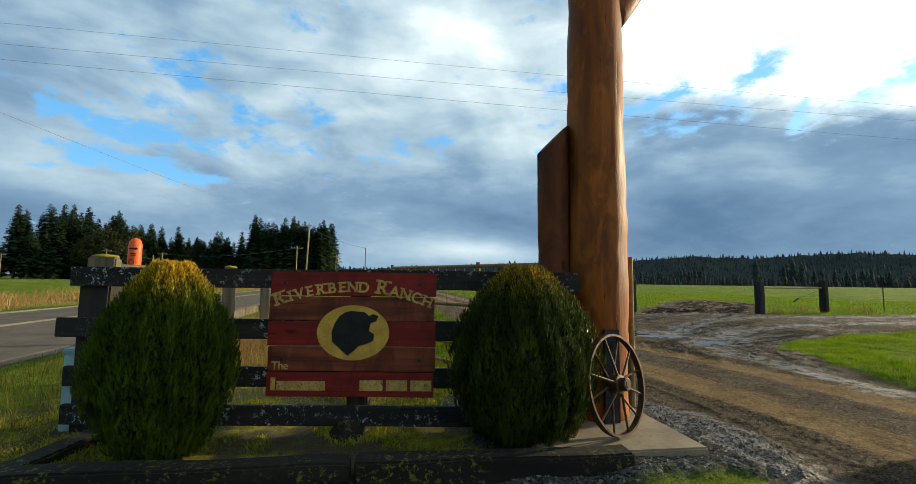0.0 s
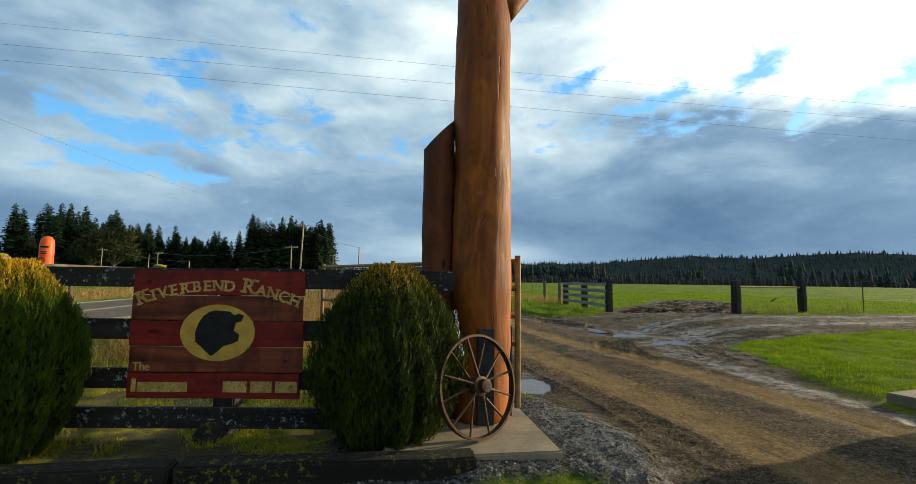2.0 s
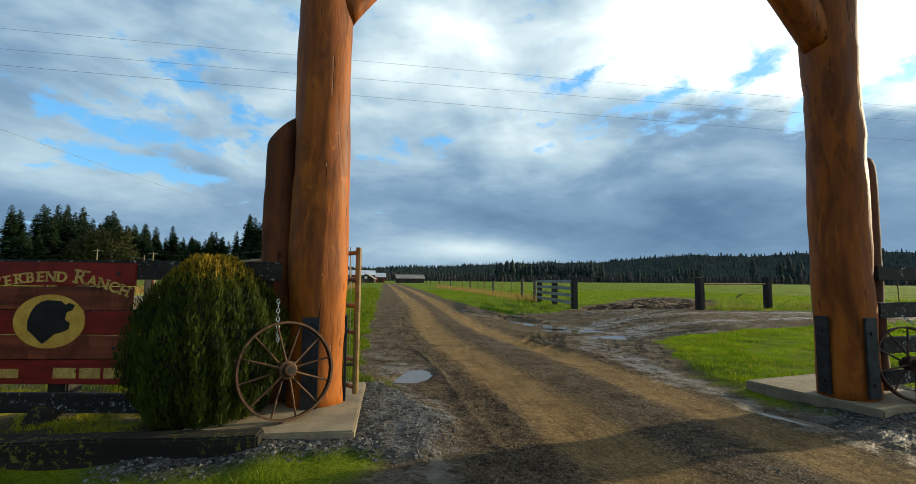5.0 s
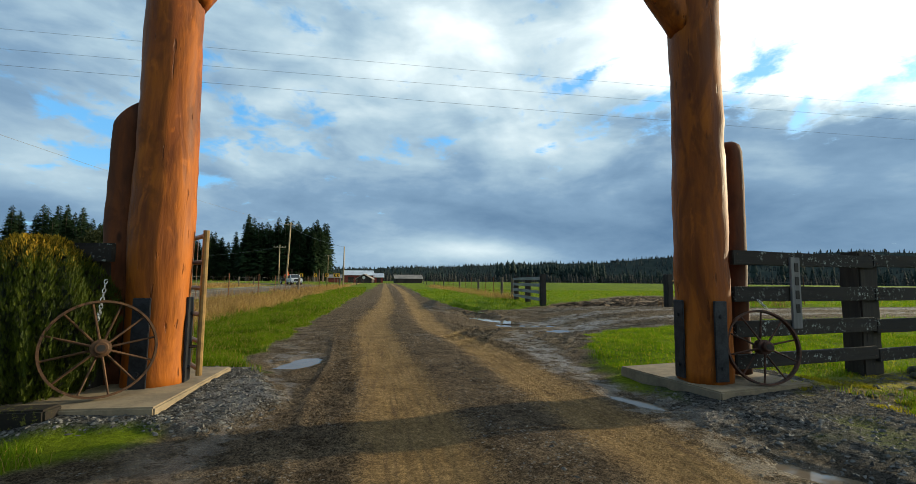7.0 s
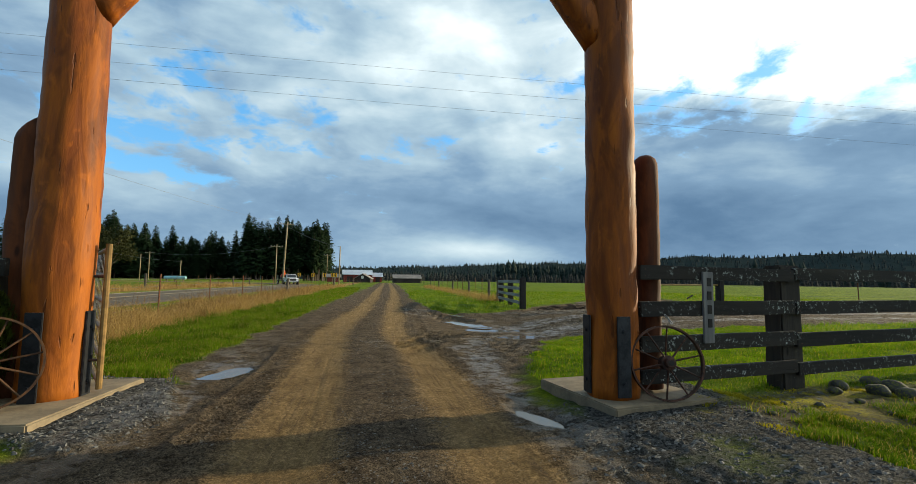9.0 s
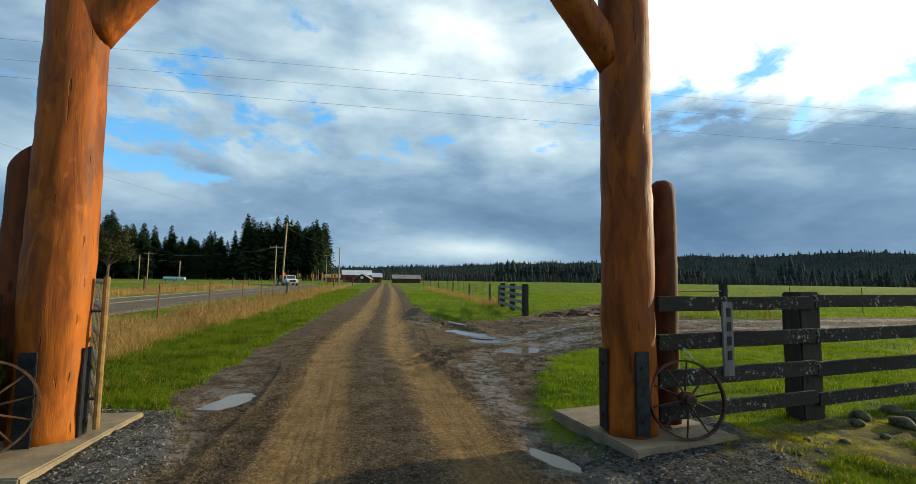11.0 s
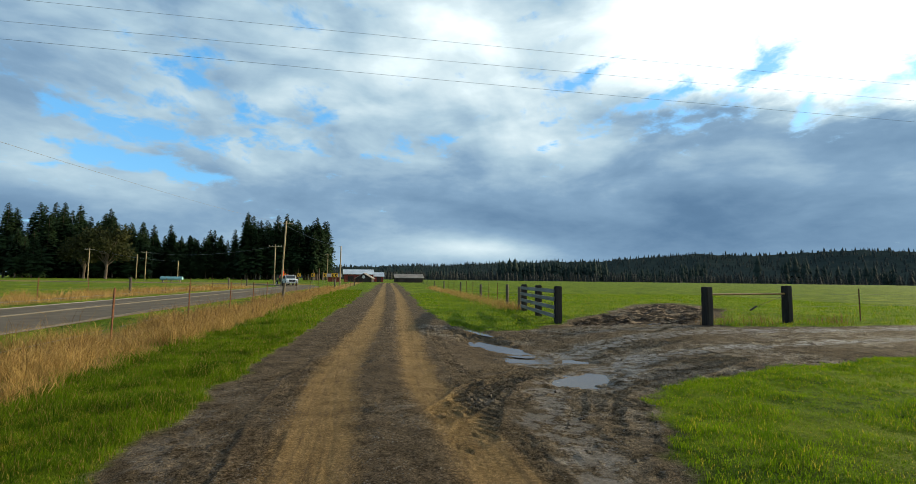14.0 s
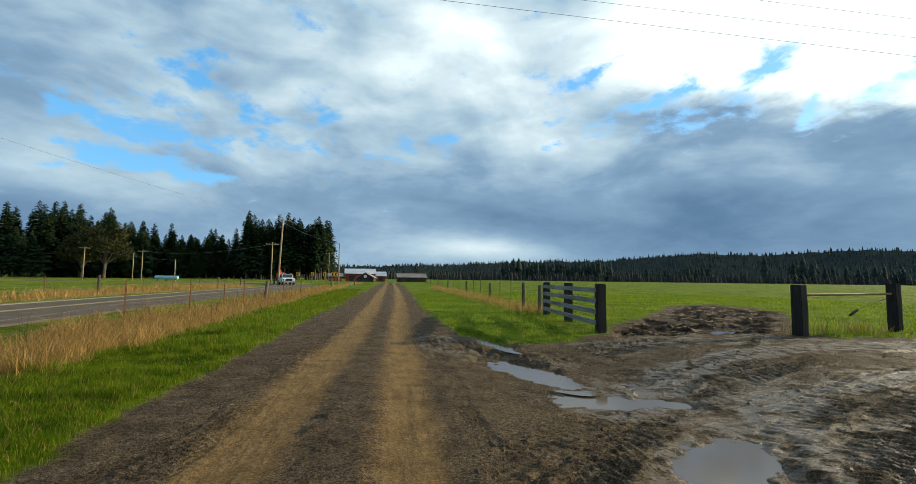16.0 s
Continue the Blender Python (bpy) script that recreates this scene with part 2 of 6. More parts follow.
# tyre tracks: line, half width, depth, pitch of the lugs, slant of the lugs
TRACKS = [([(5.9, 7.6), (6.72, 8.98), (7.35, 9.73), (8.25, 10.57), (9.53, 11.45), (11.16, 12.35), (12.65, 12.94), (14.35, 13.46), (17.8, 13.8), (44, 14.3)], 0.30, 0.050, 0.16, 0.9),
          ([(6.9, 8.0), (8.0, 9.0), (10.12, 10.80), (11.32, 11.34), (12.71, 11.88), (14.14, 12.26), (18, 12.8), (44, 13.2)], 0.09, 0.050, 0.19, 0.4),
          ([(7.0, 6.2), (7.9, 7.9), (8.65, 8.69), (9.57, 9.40), (11.05, 10.19), (12.7, 10.86), (14.22, 11.29), (19, 11.8), (44, 12.2)], 0.30, 0.030, 0.115, 0.15),
          ([(7.6, 6.6), (8.4, 7.85), (9.18, 8.61), (10.18, 9.31), (11.9, 10.24), (13.43, 10.76), (18, 11.2), (44, 11.5)], 0.24, 0.036, 0.115, -0.15),
          ([(6.2, 8.2), (6.67, 9.72), (7.23, 10.31), (7.73, 10.81), (8.6, 11.5), (10.5, 12.6), (13, 13.6)], 0.20, 0.032, 0.17, 0.7),
          ([(7.0, 16.0), (8.2, 15.0), (9.55, 14.63), (11.44, 15.5), (13.52, 15.46), (17, 15.2), (40, 15.2)], 0.12, 0.050, 0.21, 0.4),
          ([(8.9, 12.6), (11.12, 13.42), (12.88, 14.29), (15, 16.2), (17.5, 20.5), (20, 26)], 0.16, 0.050, 0.20, 0.5),
          ([(6.5, 17.2), (8.8, 15.6), (12.2, 16.0), (14.2, 17.6), (16, 20.4), (19, 26)], 0.20, 0.045, 0.21, 0.8),
          ([(4.16, 0.8), (4.13, 3.2), (4.08, 4.4), (4.10, 6.5), (3.98, 8.5), (3.95, 9.4), (4.16, 11.0), (4.4, 15), (4.75, 20)], 0.17, 0.026, 0.085, 0.55),
          ([(8.6, 6.9), (9.6, 8.2), (10.8, 9.0), (12.6, 9.75), (15, 10.3), (20, 10.8)], 0.26, 0.034, 0.12, 0.1),
          ([(7.3, 7.4), (8.1, 8.9), (9.1, 9.9), (10.6, 10.7), (13.2, 11.6), (18, 12.3)], 0.22, 0.032, 0.13, -0.3),
          ([(6.0, 6.6), (6.5, 8.2), (7.0, 9.1), (7.8, 10.1), (9.0, 11.2)], 0.24, 0.034, 0.15, 0.8),
          ([(3.72, 0.8), (3.70, 3.0), (3.66, 4.4), (3.62, 7.0), (3.6, 9.5), (3.81, 10.1), (4.0, 12), (4.1, 17)], 0.22, 0.014, 0.115, 1.1),
          ([(6.5, -2), (6.52, 2), (6.5, 4.5), (6.5, 8), (6.62, 11), (6.9, 16)], 0.14, 0.024, 0.08, 0.3)]
LANE_TREAD = [([(4.3, -12), (4.72, 2), (4.6, 6), (4.42, 9.6), (4.62, 12.5), (5.05, 17), (5.5, 27)], 0.16), ([(6.0, -12), (6.05, 2), (6.0, 6), (5.70, 9.6), (5.95, 12.5), (6.35, 20), (6.95, 30)], 0.14)]
# puddles: middle, half axes, turn in degrees, water level
PUDDLES = [(3.58, 5.25, 0.36, 0.18, 70, 0.005), (8.2, 17.2, 1.5, 0.20, -80, -0.12), (8.25, 13.9, 1.30, 0.40, -76, -0.225), (8.72, 11.95, 0.80, 0.32, -15, -0.245), (8.70, 9.75, 0.74, 0.40, 40, -0.19),
           (6.85, 1.62, 0.24, 0.10, 112, -0.05), (6.74, 3.12, 0.30, 0.09, 112, -0.05), (15.5, 18.0, 0.95, 0.42, 35, -0.07)]
ROAD = [(-7.4, -60), (-7.5, 0), (-7.55, 18), (-7.5, 30), (-7.2, 45), (-6.6, 62), (-6.2, 78), (-8.5, 92), (-16, 104), (-32, 113), (-70, 122), (-140, 128)]
FIELD_GATE_MUD = [(11.4, 17.0), (12.4, 16.1), (16.3, 16.6), (19.0, 19.2), (24.5, 24.5), (26.0, 30.5), (22.0, 29.0), (16.0, 22.0), (13.4, 19.6)]


# strips where water lies in a film on packed mud: line, half width
WET = [([(6.75, 0.5), (6.72, 3.0), (6.78, 5.0), (7.05, 7.3), (7.75, 9.2), (9.3, 10.5), (12.5, 11.6), (18, 12.3), (44, 12.8)], 0.30),
       ([(3.40, 1.5), (3.42, 3.0), (3.48, 5.8)], 0.24),
       ([(8.5, 11.6), (9.8, 12.6), (12.0, 13.9), (16, 14.6), (44, 15.0)], 0.45),
       ([(8.4, 9.0), (9.6, 10.4), (10.6, 11.2)], 0.50)]


def puddle_reach(x, y, p):
    cx, cy, ra, rb, turn, _ = p
    c, s = math.cos(radians(turn)), math.sin(radians(turn))
    u, v = ((x - cx) * c + (y - cy) * s) / ra, (-(x - cx) * s + (y - cy) * c) / rb
    return np.sqrt(u * u + v * v) + 0.75 * rough_noise(x + cx * 7, y, 0.45) + 0.30 * rough_noise(x, y + cx * 5, 0.10)


def zones(x, y):
    """What covers the ground at x, y: bare earth, firm tracks, mud churned by tyres, dry grass, moss and gravel, each 0 to 1."""
    ragged = 0.35 * rough_noise(x, y, 0.9) + 0.16 * rough_noise(x, y, 0.22)
    edge = outline_distance(x, y, DIRT)
    dirt = smooth(-(edge + ragged * np.where(y < 40, 1, 2.0)), -0.10, 0.16)
    a, _, _ = line_distance(x, y, LEFT_RUT)
    b, _, _ = line_distance(x, y, RIGHT_RUT)
    firm = np.maximum(smooth(-a - 0.25 * ragged, -0.50, -0.18), smooth(-b - 0.25 * ragged, -0.46, -0.14)) * smooth(dirt, 0.4, 0.9)
    mud = np.zeros(np.shape(x))
    for line, half, _, _, _ in TRACKS[:8] + TRACKS[9:12]:
        d, _, _ = line_distance(x, y, line)
        mud = np.maximum(mud, smooth(-d - ragged, -1.0, -0.2))
    mud = np.maximum(mud, smooth(-outline_distance(x, y, FIELD_GATE_MUD) - ragged * 2.0, -0.1, 0.5))
    mud = np.maximum(mud, smooth(-np.abs(x - 6.85 + 0.25 * (y < 2)) - ragged, -0.32, -0.1) * 0.7 * smooth(7 - y, 0, 2))
    mud = np.maximum(mud, smooth(6.9 - x, 2.8, 3.6) * 0.8 * smooth(12 - y, 0, 6)) * dirt * (1 - firm)
    dry = smooth(-(np.abs(x + 0.75 - 0.012 * y) - 1.55 - 1.2 * ragged), -0.3, 0.5) * smooth(y, 6.0, 9.0)
    d, _, side = line_distance(x, y, ROAD)
    dry = np.maximum(dry, smooth(-np.abs(d - 7.2 - 2.0 * ragged) + 2.6, 0, 1.2) * (x < -6))
    moss = smooth(-(np.abs(x + 0.2) - 2.3), -0.2, 0.6) * smooth(y, 2.95, 3.15) * smooth(-y, -8.0, -5.6)
    moss = np.maximum(moss, smooth(x, 7.6, 8.2) * smooth(-x, -13.5, -12.5) * smooth(-y, -3.6, -3.2) * smooth(y, -2, -1))
    moss = np.maximum(moss, smooth(-np.hypot((x - 10.3) / 2.4, (y - 2.9) / 0.8) - ragged, -1.1, -0.6)) * (1 - dirt)
    left = np.hypot(np.maximum(np.abs(x - 2.40) - 0.78, 0), np.maximum(np.abs(y - 3.74) - 0.88, 0))
    right = np.hypot(np.maximum(np.abs(x - 7.74 - 0.12 * (y - 2)) - 0.56, 0), np.maximum(np.abs(y - 2.5) - 1.05, 0))
    gravel = np.maximum(smooth(-left - ragged, -0.36, -0.1), smooth(-right - ragged, -0.5, -0.1))
    wet = np.zeros(np.shape(x))
    for line, half in WET:
        d, _, _ = line_distance(x, y, line)
        wet = np.maximum(wet, smooth(half - d - 0.55 * ragged - 0.25 * rough_noise(x + 40, y, 0.5), -0.10, 0.14))
    return dirt, firm, mud, dry, moss, gravel, wet * dirt


def heap_at(x, y):
    """Where heavy wheels have ploughed up the field gateway."""
    return smooth(-outline_distance(x, y, FIELD_GATE_MUD) - 0.8 * rough_noise(x, y, 0.8), 0.0, 0.6)


def ground_height(x, y, zone=None):
    x, y = np.asarray(x, float), np.asarray(y, float)
    dirt, firm, mud, dry, moss, gravel, wet = zone if zone is not None else zones(x, y)
    near = smooth(-np.hypot(x - 6, y - 8), -60, -25)
    h = 0.03 * rough_noise(x, y, 5.0) + 0.02
    h = h - 0.30 * np.exp(-((x - 8.8) / 2.4) ** 2 - ((y - 12.6) / 3.6) ** 2)
    h = h - 0.10 * np.exp(-((x + 1.0 - 0.01 * y) / 1.6) ** 2) * smooth(y, 5, 9) + 0.03 * dry
    h = h - 0.05 * np.exp(-((x - 6.9) / 0.6) ** 2) * smooth(-y, -8, -5)
    h = h - 0.012 * firm + 0.008 * dirt * (1 - firm) * near
    h = h + near * dirt * (1 - firm) * (1 - 0.8 * wet) * (0.006 * rough_noise(x, y, 0.45) + 0.010 * rough_noise(x, y, 0.08))
    h = h + near * mud * (1 - 0.8 * wet) * (0.008 * rough_noise(x, y, 0.35) + 0.012 * rough_noise(x, y, 0.07))
    # tyre prints: raised lugs between pressed-in bars, broken where the mud gave way
    for line, half, depth, pitch, slant in TRACKS:
        d, along, side = line_distance(x, y, line)
        off = d * side - 0.10 * rough_noise(x, y, 1.6)
        inside = smooth(half - np.abs(off), -0.01, 0.03)
        bar = np.sin((along + slant * np.abs(off) + 0.03 * rough_noise(x, y, 0.4)) * 2 * math.pi / pitch)
        worn = smooth(rough_noise(x + 31, y + half * 90, 1.1), -0.42, -0.12)
        crumble = 1 + 0.45 * rough_noise(x, y, 0.07)
        h = h + near * dirt * inside * worn * (1 - 0.5 * wet) * 0.62 * depth * (0.75 * smooth(bar, -0.2, 0.35) * crumble - 0.6)
        h = h + near * dirt * worn * (1 - 0.5 * wet) * 0.28 * depth * np.exp(-((np.abs(off) - half - 0.03) / 0.04) ** 2) * crumble
    for line, half in LANE_TREAD:
        d, along, side = line_distance(x, y, line)
        off = d * side - 0.08 * rough_noise(x, y, 2.5)
        h = h - near * firm * 0.010 * smooth(half - np.abs(off), 0.0, 0.03) * (0.5 + 0.5 * np.sin(off * 2 * math.pi / 0.075))
    lumps = np.exp(-((x - 5.1) / 0.42) ** 2) * (1 - firm) * smooth(y, 5.5, 8.0) * smooth(-y, -15.0, -11.0) + 0.5 * mud
    h = h + near * dirt * lumps * 0.055 * np.clip(rough_noise(x, y, 0.16) - 0.10, 0, 1)
    hp = heap_at(x, y)
    ridge = 1 - 2.2 * np.abs(soft_a((x * 0.8 - y * 0.6) / 0.5, (x * 0.6 + y * 0.8) / 1.6)) - 1.6 * np.abs(soft_b(x / 0.23, y / 0.23))
    h = h + hp * (0.17 * np.clip(ridge, 0, 1) + 0.05 * rough_noise(x, y, 0.3) - 0.10)
    h = h + 0.045 * gravel + 0.010 * gravel * rough_noise(x, y, 0.07)
    h = h - 0.06 * smooth(3.0 - y, -0.05, 0.15) * smooth(2.4 - x, 0.0, 0.3) * smooth(y, 0.5, 1.5)
    h = h + (1 - dirt) * (0.03 * near * rough_noise(x, y, 0.6) + 0.02)
    d, _, side = line_distance(x, y, ROAD)
    h = np.where(d < 9, h * smooth(d, 3.6, 6.5) + (-0.04) * (1 - smooth(d, 3.6, 6.5)), h)
    for p in PUDDLES:
        r = puddle_reach(x, y, p)
        h = np.where(r < 2.2, np.maximum((p[5] + 0.03 * (r - 1)) * (1 - smooth(r, 1.0, 2.0)) + h * smooth(r, 1.0, 2.0), p[5] + 0.010 * (r - 1)), h)
    for p in PUDDLES:
        r = puddle_reach(x, y, p)
        h = np.where(r < 1, np.minimum(h, p[5] - 0.05 * (1 - np.clip(r, 0, 1) ** 2)), h)
    return h


def spread(stops):
    """Grid lines between stops: (from, to, step) stretches."""
    out = []
    for a, b, step in stops:
        out += list(np.linspace(a, b, max(1, int(round((b - a) / step))), endpoint=False))
    return np.array(out + [stops[-1][1]])


gx = spread([(-2400, -400, 250), (-400, -80, 40), (-80, -20, 6), (-20, -6, 1.2), (-6, 0, 0.35), (0, 2.4, 0.09), (2.4, 4.3, 0.020), (4.3, 6.2, 0.030), (6.2, 12.5, 0.025), (12.5, 16, 0.05), (16, 24, 0.12), (24, 50, 1.2), (50, 120, 7), (120, 400, 40), (400, 2400, 250)])
gy = spread([(-300, -20, 35), (-20, -1, 1.6), (-1, 0.4, 0.35), (0.4, 1.8, 0.05), (1.8, 7, 0.025), (7, 12.5, 0.025), (12.5, 16, 0.04), (16, 20, 0.07), (20, 28, 0.16), (28, 32, 0.5), (32, 70, 1.2), (70, 170, 5), (170, 500, 33), (500, 3000, 250)])
X, Y = np.meshgrid(gx, gy)
ground_zones = zones(X, Y)
Z = ground_height(X, Y, ground_zones)


def sheet(name, xs, ys, zs):
    """A mesh over a lattice of points, built in one go."""
    rows_n, cols_n = xs.shape
    me = bpy.data.meshes.new(name)
    index = np.arange(rows_n * cols_n).reshape(rows_n, cols_n)
    quads = np.stack([index[:-1, :-1], index[:-1, 1:], index[1:, 1:], index[1:, :-1]], -1).reshape(-1, 4)
    fill(me, np.stack([xs, ys, zs], -1).reshape(-1, 3), quads)
    return me


def fill(me, verts, faces, shade=True):
    """Put vertices and faces of one size into a mesh."""
    verts, faces = np.asarray(verts, np.float32), np.asarray(faces, np.int32)
    k = faces.shape[1]
    me.vertices.add(len(verts))
    me.vertices.foreach_set("co", verts.ravel())
    me.loops.add(faces.size)
    me.loops.foreach_set("vertex_index", faces.ravel())
    me.polygons.add(len(faces))
    me.polygons.foreach_set("loop_start", np.arange(0, faces.size, k, dtype=np.int32))
    me.polygons.foreach_set("use_smooth", np.full(len(faces), shade))
    me.update(calc_edges=True)
    return me


ground_mesh = sheet("ground", X, Y, Z)
for title, values in zip(("dirt", "firm", "mud", "dry", "moss", "gravel", "wet", "heap"), (*ground_zones, heap_at(X, Y))):
    ground_mesh.attributes.new(title, "FLOAT", "POINT").data.foreach_set("value", values.astype(np.float32).ravel())


def build_ground(n, p):
    def kind(title):
        return n.add("ShaderNodeAttribute", attribute_name=title).outputs["Fac"]
    dirt, firm, mud, dry, moss, gravel, film, heap = (kind(k) for k in ("dirt", "firm", "mud", "dry", "moss", "gravel", "wet", "heap"))
    n1, n2, n3, n4 = n.noise(p, 0.35, 5), n.noise(p, 3.0, 6, 0.6), n.noise(p, 26.0, 7, 0.72), n.noise(p, 140.0, 4, 0.75)
    grass = n.mix(n.ramp(n2, 0.35, 0.65), (0.038, 0.070, 0.003), (0.13, 0.190, 0.007))
    grass = n.mix(n.ramp(n1, 0.40, 0.62), grass, (0.17, 0.215, 0.010))
    grass = n.mix(n.ramp(n3, 0.55, 0.75), grass, (0.045, 0.035, 0.018))
    straw = n.mix(n3, (0.20, 0.12, 0.035), (0.40, 0.26, 0.085))
    grass = n.mix(dry, grass, straw)
    lichen = n.mix(n.ramp(n2, 0.42, 0.58), (0.19, 0.165, 0.03), (0.46, 0.40, 0.03))
    lichen = n.mix(n.ramp(n.noise(p, 1.1, 4), 0.45, 0.6), (0.12, 0.10, 0.05), lichen)
    lichen = n.mix(n.ramp(n3, 0.5, 0.62), lichen, (0.075, 0.07, 0.06))
    grass = n.mix(moss, grass, lichen)
    cells, small = n.cell(p, 48.0), n.cell(p, 130.0)
    streak = n.noise(n.mapped(p, (1, 0.05, 1)), 22.0, 5, 0.65)
    turf_tone = n.add("ShaderNodeHueSaturation")
    n.link(n.math("MULTIPLY", n.ramp(n4, 0.34, 0.66, 0.55, 1.4), n.ramp(n3, 0.34, 0.66, 0.65, 1.25)), turf_tone.inputs["Value"])
    n.link(grass, turf_tone.inputs["Color"])
    grass = turf_tone.outputs[0]
    earth = n.mix(n.ramp(n2, 0.34, 0.66), (0.064, 0.047, 0.030), (0.112, 0.083, 0.052))
    track = n.mix(n.ramp(n2, 0.3, 0.7), (0.188, 0.122, 0.052), (0.258, 0.170, 0.076))
    track = n.mix(n.ramp(streak, 0.48, 0.68, 0.0, 0.6), track, (0.115, 0.075, 0.042))
    earth = n.mix(n.math("MULTIPLY", firm, n.ramp(n2, 0.2, 0.5, 0.65, 1.0)), earth, track)
    sludge = n.mix(n.ramp(n2, 0.35, 0.65), (0.070, 0.052, 0.032), (0.118, 0.088, 0.054))
    earth = n.mix(n.math("MULTIPLY", mud, 0.85), earth, sludge)
    earth = n.mix(heap, earth, n.mix(n.ramp(n.noise(p, 1.3, 5, 0.6), 0.50, 0.60), (0.030, 0.021, 0.014), (0.20, 0.145, 0.095)))
    # grit: light and dark grains, stones here and there
    gritty = n.math("MULTIPLY", n.ramp(small, 0.05, 0.95, 0.50, 1.60), n.ramp(n3, 0.33, 0.67, 0.50, 1.60))
    gritty = n.math("MULTIPLY", gritty, n.ramp(n4, 0.3, 0.7, 0.75, 1.25))
    gritty = n.math("ADD", n.math("MULTIPLY", n.math("SUBTRACT", gritty, 1.0), n.ramp(firm, 0.2, 1.0, 1.0, 0.55)), 1.0)
    grit = n.add("ShaderNodeHueSaturation")
    n.link(gritty, grit.inputs["Value"])
    n.link(earth, grit.inputs["Color"])
    earth = grit.outputs[0]
    stony = n.math("MULTIPLY", n.ramp(cells, 0.80, 0.86), n.ramp(n.noise(p, 1.6, 3), 0.42, 0.60))
    stony = n.math("MULTIPLY", stony, n.ramp(n.voronoi(p, 48.0), 0.48, 0.36))
    stony = n.math("MULTIPLY", stony, n.ramp(firm, 0.3, 1.0, 1.0, 0.25))
    earth = n.mix(stony, earth, n.mix(small, (0.09, 0.085, 0.08), (0.27, 0.25, 0.22)))
    chips = n.mix(n.ramp(n.math("ADD", n.math("MULTIPLY", cells, 0.7), n.math("MULTIPLY", small, 0.3)), 0.1, 0.9), (0.022, 0.022, 0.021), (0.12, 0.113, 0.100))
    colour = n.mix(dirt, grass, earth)
    colour = n.mix(gravel, colour, chips)
    wet = n.math("MULTIPLY", n.math("MULTIPLY", mud, dirt), n.ramp(n1, 0.35, 0.6))
    wet = n.math("MULTIPLY", wet, n.ramp(n2, 0.38, 0.56))
    wet = n.math("MULTIPLY", wet, n.math("SUBTRACT", 1.0, heap))
    film = n.math("MULTIPLY", film, n.ramp(n.noise(p, 5.0, 5, 0.65), 0.40, 0.54))
    colour = n.mix(n.math("MULTIPLY", film, 0.35), colour, (0.100, 0.074, 0.048))
    rough = n.math("MULTIPLY", n.ramp(wet, 0.0, 0.9, 0.88, 0.58), n.ramp(film, 0.0, 1.0, 1.0, 0.55))
    relief = n.math("ADD", n.math("MULTIPLY", n3, 0.6), n.math("ADD", n.math("MULTIPLY", n4, 0.3), n.math("MULTIPLY", small, 0.10)))
    return {"Base Color": colour, "Roughness": rough, "Normal": n.bump(n.math("MULTIPLY", relief, n.ramp(film, 0.0, 1.0, 1.0, 0.35)), 1.0, 0.06), "Specular IOR Level": n.math("ADD", n.ramp(wet, 0.0, 1.0, 0.04, 0.18), n.ramp(film, 0.0, 1.0, 0.0, 0.12))}


GROUND = surface("earth_and_turf", build_ground)
ground_mesh.materials.append(GROUND)
ground = tagged(new("ground", ground_mesh), "green pasture, bare brown earth and churned wet mud", "ground", kind="structure")

WATER = surface("muddy_water", lambda n, p: {"Specular IOR Level": 0.22, "Base Color": (0.15, 0.112, 0.075), "Normal": n.bump(n.noise(p, 9.0, 3), 0.04, 0.01)}, 0.07)
for cx, cy, ra, rb, turn, level in PUDDLES:
    bm = bmesh.new()
    bmesh.ops.create_circle(bm, cap_ends=True, segments=40, radius=1.0)
    bmesh.ops.transform(bm, matrix=pose(cx, cy, level, 0, 0, turn) @ Matrix.Diagonal((ra * 1.3, rb * 1.4, 1, 1)), verts=bm.verts)
    me = bpy.data.meshes.new("puddle")
    bm.to_mesh(me)
    bm.free()
    me.materials.append(WATER)
    tagged(new("puddle", me), "shallow brown puddle standing in muddy tyre ruts", "puddle", "puddles in the lane", "structure")

# ---------------------------------------------------------------- helpers for things


def thing(name, label, category, group="", at=None, kind=""):
    """An Empty that carries the parts of one thing."""
    ob = new(name)
    ob.matrix_basis = at if at is not None else Matrix()
    return tagged(ob, label, category, group, kind)


def part(name, bm, material, parent=None, label="", smooth_faces=False):
    """Link a bmesh as one mesh object under a thing or a part."""
    me = bpy.data.meshes.new(name)
    for f in bm.faces:
        f.smooth = smooth_faces
    bm.to_mesh(me)
    bm.free()
    me.materials.append(material)
    ob = new(name, me)
    ob.parent = parent
    return tagged(ob, label)


def link_part(name, me, parent, at=None, label=""):
    ob = new(name, me)
    ob.parent = parent
    if at is not None:
        ob.matrix_basis = at
    return tagged(ob, label)


